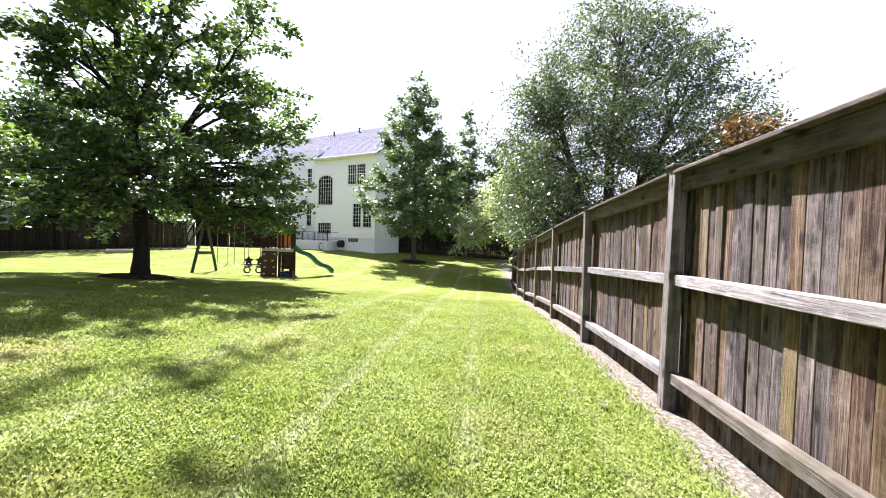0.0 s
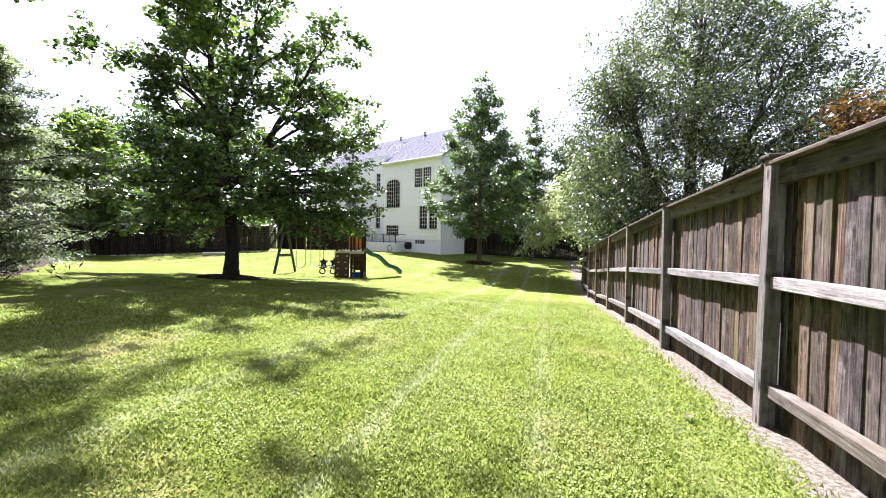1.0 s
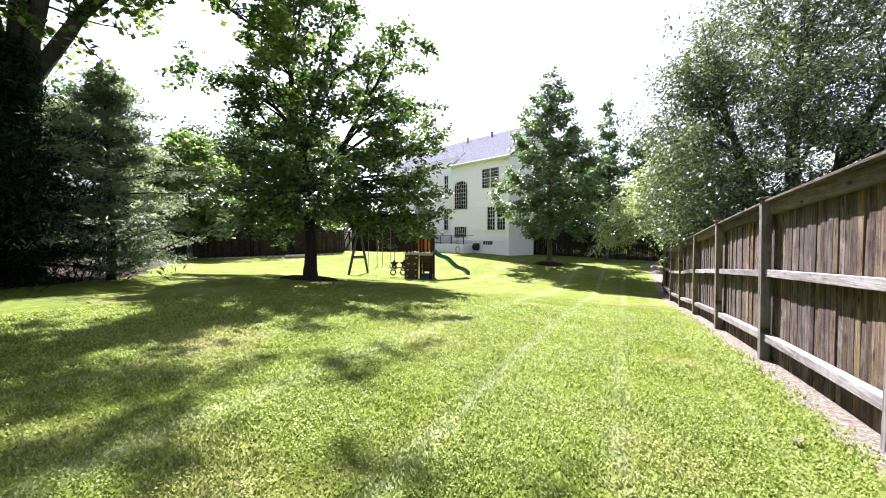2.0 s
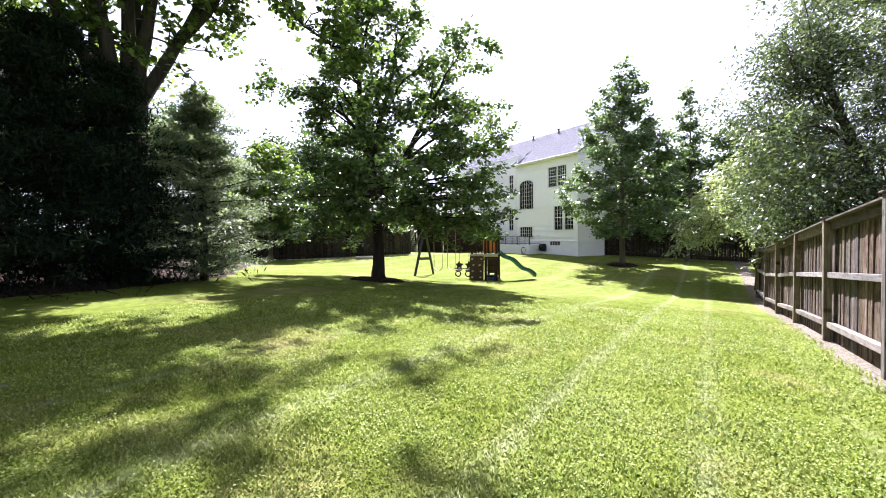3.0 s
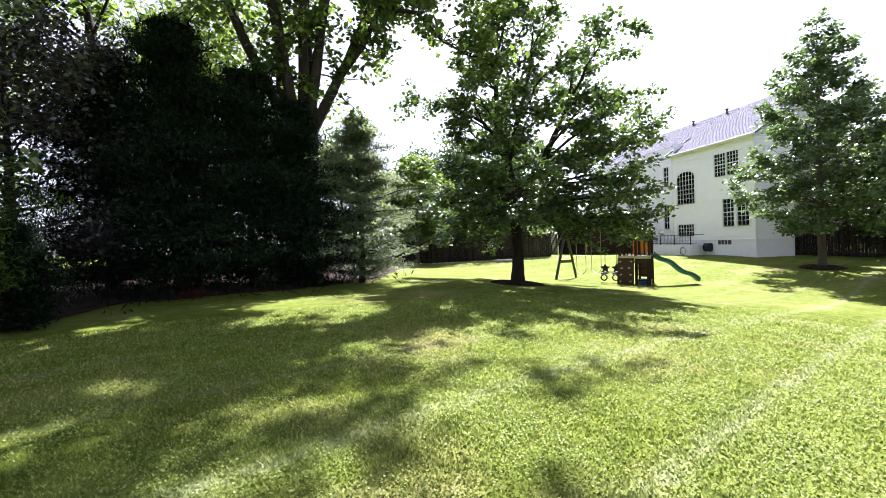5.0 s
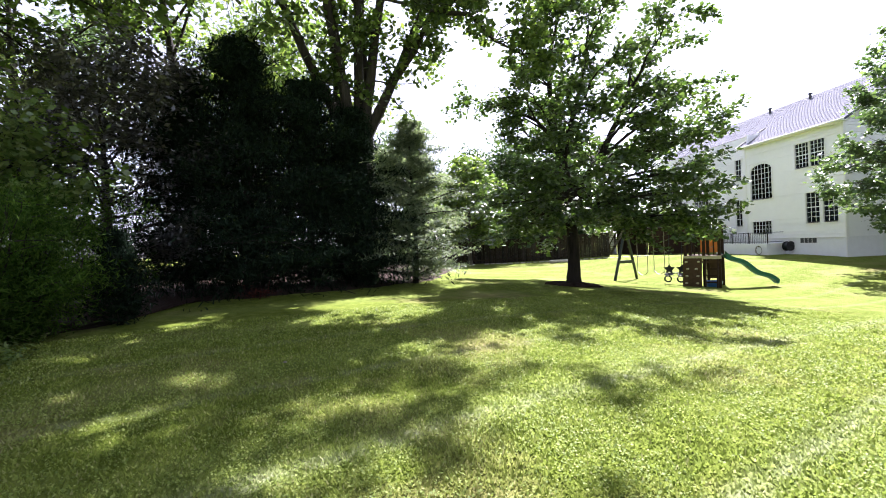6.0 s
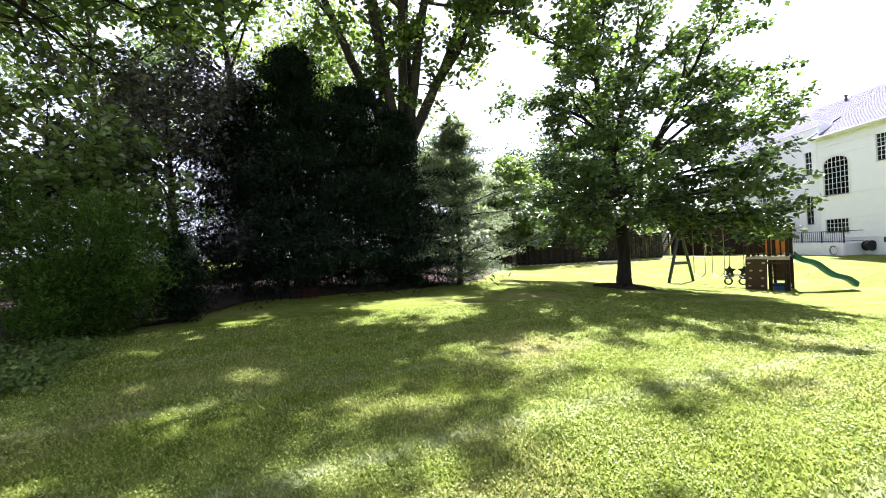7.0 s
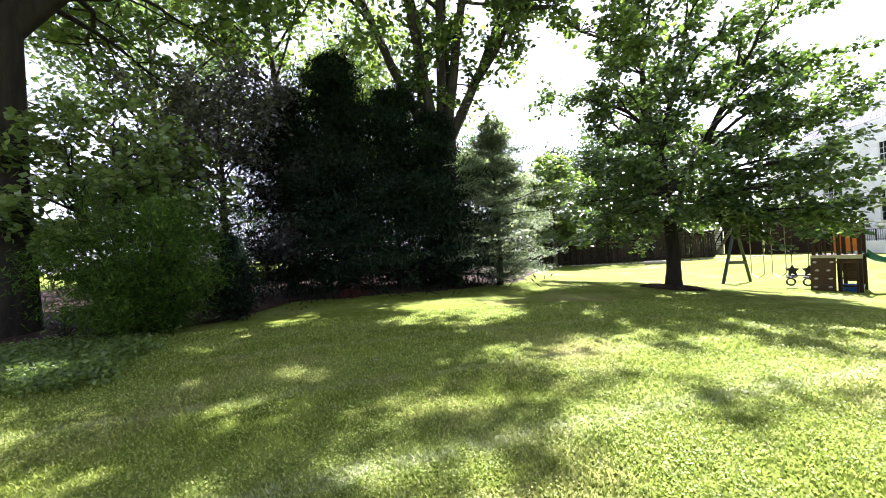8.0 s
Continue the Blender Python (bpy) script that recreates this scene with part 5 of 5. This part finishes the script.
broadleaf("purple_plum", "open shrubby tree with dull purple-grey leaves", -11.4, -1.25, 4.6, 0.10, 0.1, 2.4, oval, 22000, 0.11, DUSK, BARK_DARK, 31, limbs=26, clump=0.2)
shrub("feathery_cypress", "soft feathery yellow-green cypress bush at the lawn edge", -7.75, -1.95, 2.25, 1.05, 60000, 0.085, FEATHER, 41, aspect=0.16, droop=0.35, clump=0.14, stems=40)
conifer("young_juniper", "small dark green pointed juniper beside the cypress bush", -7.95, -0.75, 1.4, 0.55, 9000, SHADED_NEEDLES, BARK_DARK, 42, size=0.10, droop=-0.3, power=0.7, clump=0.06)
crown_tree("dogwood", "leafy small tree with sunlit pale green leaves", -9.4, -2.9, [
    ([(0, 0, -0.1), (0, 0, 0.2), (0.05, 0.1, 1.2), (0.1, 0.2, 3.6)], [0.10, 0.075, 0.06, 0.01]),
    ([(0.02, 0.05, 0.8), (0.3, -0.3, 1.8), (0.5, -0.4, 3.0)], [0.05, 0.04, 0.01])],
           outline([(0.8, 1.3, 1.3), (2.0, 1.9, 1.8), (3.2, 1.5, 1.4), (4.1, 0.4, 0.4)]), 0.9, 3.9, 44, 13000, 0.125, GLOSSY, BARK_DARK, 32, width=0.14, skip=0.2)
crown_tree("tall_maple", "tall woodland maple with thick dark trunk", -8.75, -4.15, [
    ([(0, 0, -0.3), (0, 0, 0.3), (0.02, 0.03, 3.0), (0.1, 0.2, 7.0), (0.2, 0.4, 11.0), (0.2, 0.3, 15.0)], [0.62, 0.46, 0.41, 0.33, 0.2, 0.03]),
    ([(0.05, 0.1, 4.6), (-0.3, 1.6, 6.6), (-0.6, 2.6, 9.5), (-0.7, 3.0, 12.0)], [0.2, 0.16, 0.1, 0.02])],
           outline([(4.0, 5.6, 4.2), (6.0, 6.2, 5.0), (8.0, 5.2, 5.5), (10.0, 3.6, 5.2), (12.0, 2.8, 4.6), (14.5, 1.8, 2.4), (16.0, 0.6, 0.6)], radians(80)), 4.7, 15.4, 60, 32000, 0.16, TULIP, BARK_DARK, 33, rise=(-0.10, 0.7), twigs=2.8, width=0.18, skip=0.2, stout=1.2)
broadleaf("woodland_tree", "slim leaning woodland tree with broad leaves", -15.2, 0.6, 13.0, 0.20, 0.40, 4.6, dome, 9000, 0.20, LIME, BARK_DARK, 34, limbs=26, clump=0.22, lean=(-0.2, -1.0))
broadleaf("woodland_tree", "open woodland tree behind the shaded bed", -19.5, -4.5, 12.5, 0.22, 0.10, 4.6, oval, 11000, 0.22, OAKLEAF, BARK_DARK, 35, limbs=30, clump=0.26)
broadleaf("woodland_tree", "open woodland tree behind the shaded bed", -20.5, 3.5, 9.5, 0.22, 0.10, 4.6, oval, 14000, 0.24, LIME, BARK_DARK, 36, limbs=36, clump=0.34)
broadleaf("boundary_tree", "rounded dark tree behind the side fence", -29.5, 24.5, 8.4, 0.2, 0.08, 5.0, oval, 19000, 0.34, SHADED_LEAF, BARK_DARK, 38, limbs=32, clump=0.5, group="trees behind the side fence")
broadleaf("boundary_tree", "rounded dark tree behind the side fence", -28.5, 31.0, 8.0, 0.2, 0.08, 4.6, oval, 19000, 0.34, SHADED_LEAF, BARK_DARK, 39, limbs=32, clump=0.42, group="trees behind the side fence")
broadleaf("boundary_tree", "rounded dark tree behind the side fence", -35.5, 17.0, 9.4, 0.2, 0.08, 5.4, oval, 19000, 0.34, SHADED_LEAF, BARK_DARK, 40, limbs=32, clump=0.42, group="trees behind the side fence")
broadleaf("boundary_tree", "dark leafy tree behind the rear fence", 2.6, 35.5, 7.5, 0.2, 0.05, 3.8, oval, 18000, 0.32, SHADED_LEAF, BARK_DARK, 45, limbs=30, clump=0.4, group="trees behind the rear fence")
broadleaf("boundary_tree", "dark leafy tree behind the rear fence", -3.2, 36.5, 6.8, 0.2, 0.05, 3.2, oval, 16000, 0.32, SHADED_LEAF, BARK_DARK, 46, limbs=30, clump=0.4, group="trees behind the rear fence")
# shrubs added as dark fill for the shade under the boundary trees
for k, (sx, sy) in enumerate(((-31.0, 16.2), (-29.0, 18.4), (-27.0, 20.6), (-25.0, 22.8), (-23.4, 24.6))):
    shrub("shade_fill_shrub", "added dark shrub filling the shade behind the side fence", sx - 0.9, sy + 0.9, 2.9, 1.7, 5200, 0.26, SHADED_LEAF, 60 + k, group="shrubs behind the side fence", clump=0.3, stems=18)
shrub("red_groundcover", "low red-leaved plant at the bed's edge", -9.75, 1.4, 0.16, 0.3, 420, 0.05, REDLEAF, 43, stems=12)
shrub("dead_twigs", "bare dead stems standing at the bed edge", -7.45, -2.85, 0.55, 0.22, 10, 0.03, MULCH, 44, stems=14)


# ---- grass ----
def scatter_grass():
    """Blades and clover leaves over the near lawn, thinning with distance."""
    rng = np.random.default_rng(8)
    n = 420000
    r = 0.12 + 15.0 * rng.random(n) ** 1.35
    a = np.where(rng.random(n) < 0.82, 0.7 + rng.uniform(-1.6, 1.6, n) + rng.normal(0, 0.3, n), rng.uniform(0, 6.2832, n))
    x, y = -np.sin(a) * r, np.cos(a) * r
    keep = (x < 1.24 + 0.2 * rng.random(n)) & ~((x < -7.2) & (y < 7.5))
    x, y, r = x[keep], y[keep], r[keep]
    n = len(x)
    lump = np.array([noise.noise((px * 1.6, py * 1.6, 0.0)) for px, py in zip(x[::1], y[::1])])
    h = (0.020 + 0.014 * rng.random(n)) * (1 + 0.6 * lump) * np.clip((15.5 - r) / 7.0, 0.12, 1.0)
    w = (0.006 + 0.004 * rng.random(n)) * (0.75 + r * 0.13)
    az = rng.uniform(0, 2 * np.pi, n)
    ln = rng.uniform(0.2, 1.0, n) * h
    z = ground_z(x, y)
    base = np.column_stack([x, y, z - 0.004])
    side = np.column_stack([np.cos(az), np.sin(az), np.zeros(n)]) * w[:, None]
    tip = base + np.column_stack([-np.sin(az) * ln, np.cos(az) * ln, h])
    v = np.stack([base - side, base + side, tip], 1).reshape(-1, 3)
    ob = array_object("grass", v, np.arange(n * 3).reshape(-1, 3), BLADES, None, False)
    tagged(ob, "short mown grass blades of the near lawn", "grass", kind="stuff")
    # clover: flat leaflets
    n = 420000
    r = 0.12 + 10.0 * rng.random(n) ** 1.15
    a = np.where(rng.random(n) < 0.82, 0.7 + rng.uniform(-1.6, 1.6, n) + rng.normal(0, 0.3, n), rng.uniform(0, 6.2832, n))
    x, y = -np.sin(a) * r, np.cos(a) * r
    lump = np.array([noise.noise((px * 1.1 + 5, py * 1.1, 3.0)) + 0.5 * noise.noise((px * 4 + 5, py * 4, 3.0)) for px, py in zip(x, y)])
    track = np.min([np.abs(x - cx) for cx, _ in MOWER_LINES], 0)
    keep = (x < 1.22) & (lump > rng.uniform(-0.35, 0.6, n)) & ((track > 0.09) | (rng.random(n) < 0.15)) & ~((x < -7.2) & (y < 7.5))
    x, y, r = x[keep], y[keep], r[keep]
    n = len(x)
    s = rng.uniform(0.005, 0.0095, n) * (0.72 + 0.075 * r)
    az = rng.uniform(0, 2 * np.pi, n)
    tilt = rng.normal(0, 0.45, (n, 2))
    c = np.column_stack([x, y, ground_z(x, y) + rng.uniform(0.010, 0.030, n)])
    d = np.column_stack([np.cos(az), np.sin(az), tilt[:, 0]]) * s[:, None]
    e = np.column_stack([-np.sin(az), np.cos(az), tilt[:, 1]]) * s[:, None]
    v = np.stack([c - d, c - e * 0.9, c + d, c + e * 0.9], 1).reshape(-1, 3)
    ob = array_object("clover", v, np.arange(n * 4).reshape(-1, 4), CLOVER, None, False)
    tagged(ob, "bright green clover leaves among the grass", "clover", kind="stuff")


CLOVER = leaf_material("clover_leaf", (0.085, 0.135, 0.020), (0.17, 0.235, 0.042), (0.29, 0.345, 0.10), 0.35, 0.6, 0.25)
scatter_grass()
# a fallen pale leaf and a scrap on the lawn
for sx, sy, lab in ((0.97, 3.23, "pale dry leaf lying on the lawn"), (-4.42, 0.91, "small pale dry leaf lying on the lawn")):
    bm = bmesh.new()
    vs = [bm.verts.new((math.cos(k * 0.785) * (0.045 if k % 2 else 0.03), math.sin(k * 0.785) * (0.03 if k % 2 else 0.022), 0.006 * math.sin(k * 2.0))) for k in range(8)]
    f = bm.faces.new(vs)
    bmesh.ops.solidify(bm, geom=[f], thickness=0.003)
    ob = mesh_object("dry_leaf", bm, ROPE)
    ob.location = (sx, sy, gz(sx, sy) + 0.04)
    tagged(ob, lab, "leaf")


def weed_patch():
    """Bright low weeds where the lawn runs into the bed."""
    rng = np.random.default_rng(77)
    n = 260
    x = rng.uniform(-7.2, -4.9, n)
    y = rng.uniform(-3.6, -1.5, n)
    keep = (y < -1.4 - 0.35 * (x + 4.9) * -1 + 0.3) | (rng.random(n) < 0.3)
    x, y = x[keep], y[keep]
    pts = np.column_stack([x, y, ground_z(x, y) + rng.uniform(0.03, 0.10, len(x))])
    root = leaf_cloud("weeds", pts, 0.10, 15000, 0.055, LIME, None, rng, flat=0.8, squash=0.35)
    tagged(root, "bright green weeds and ground ivy by the bed", "weeds", kind="stuff")


weed_patch()
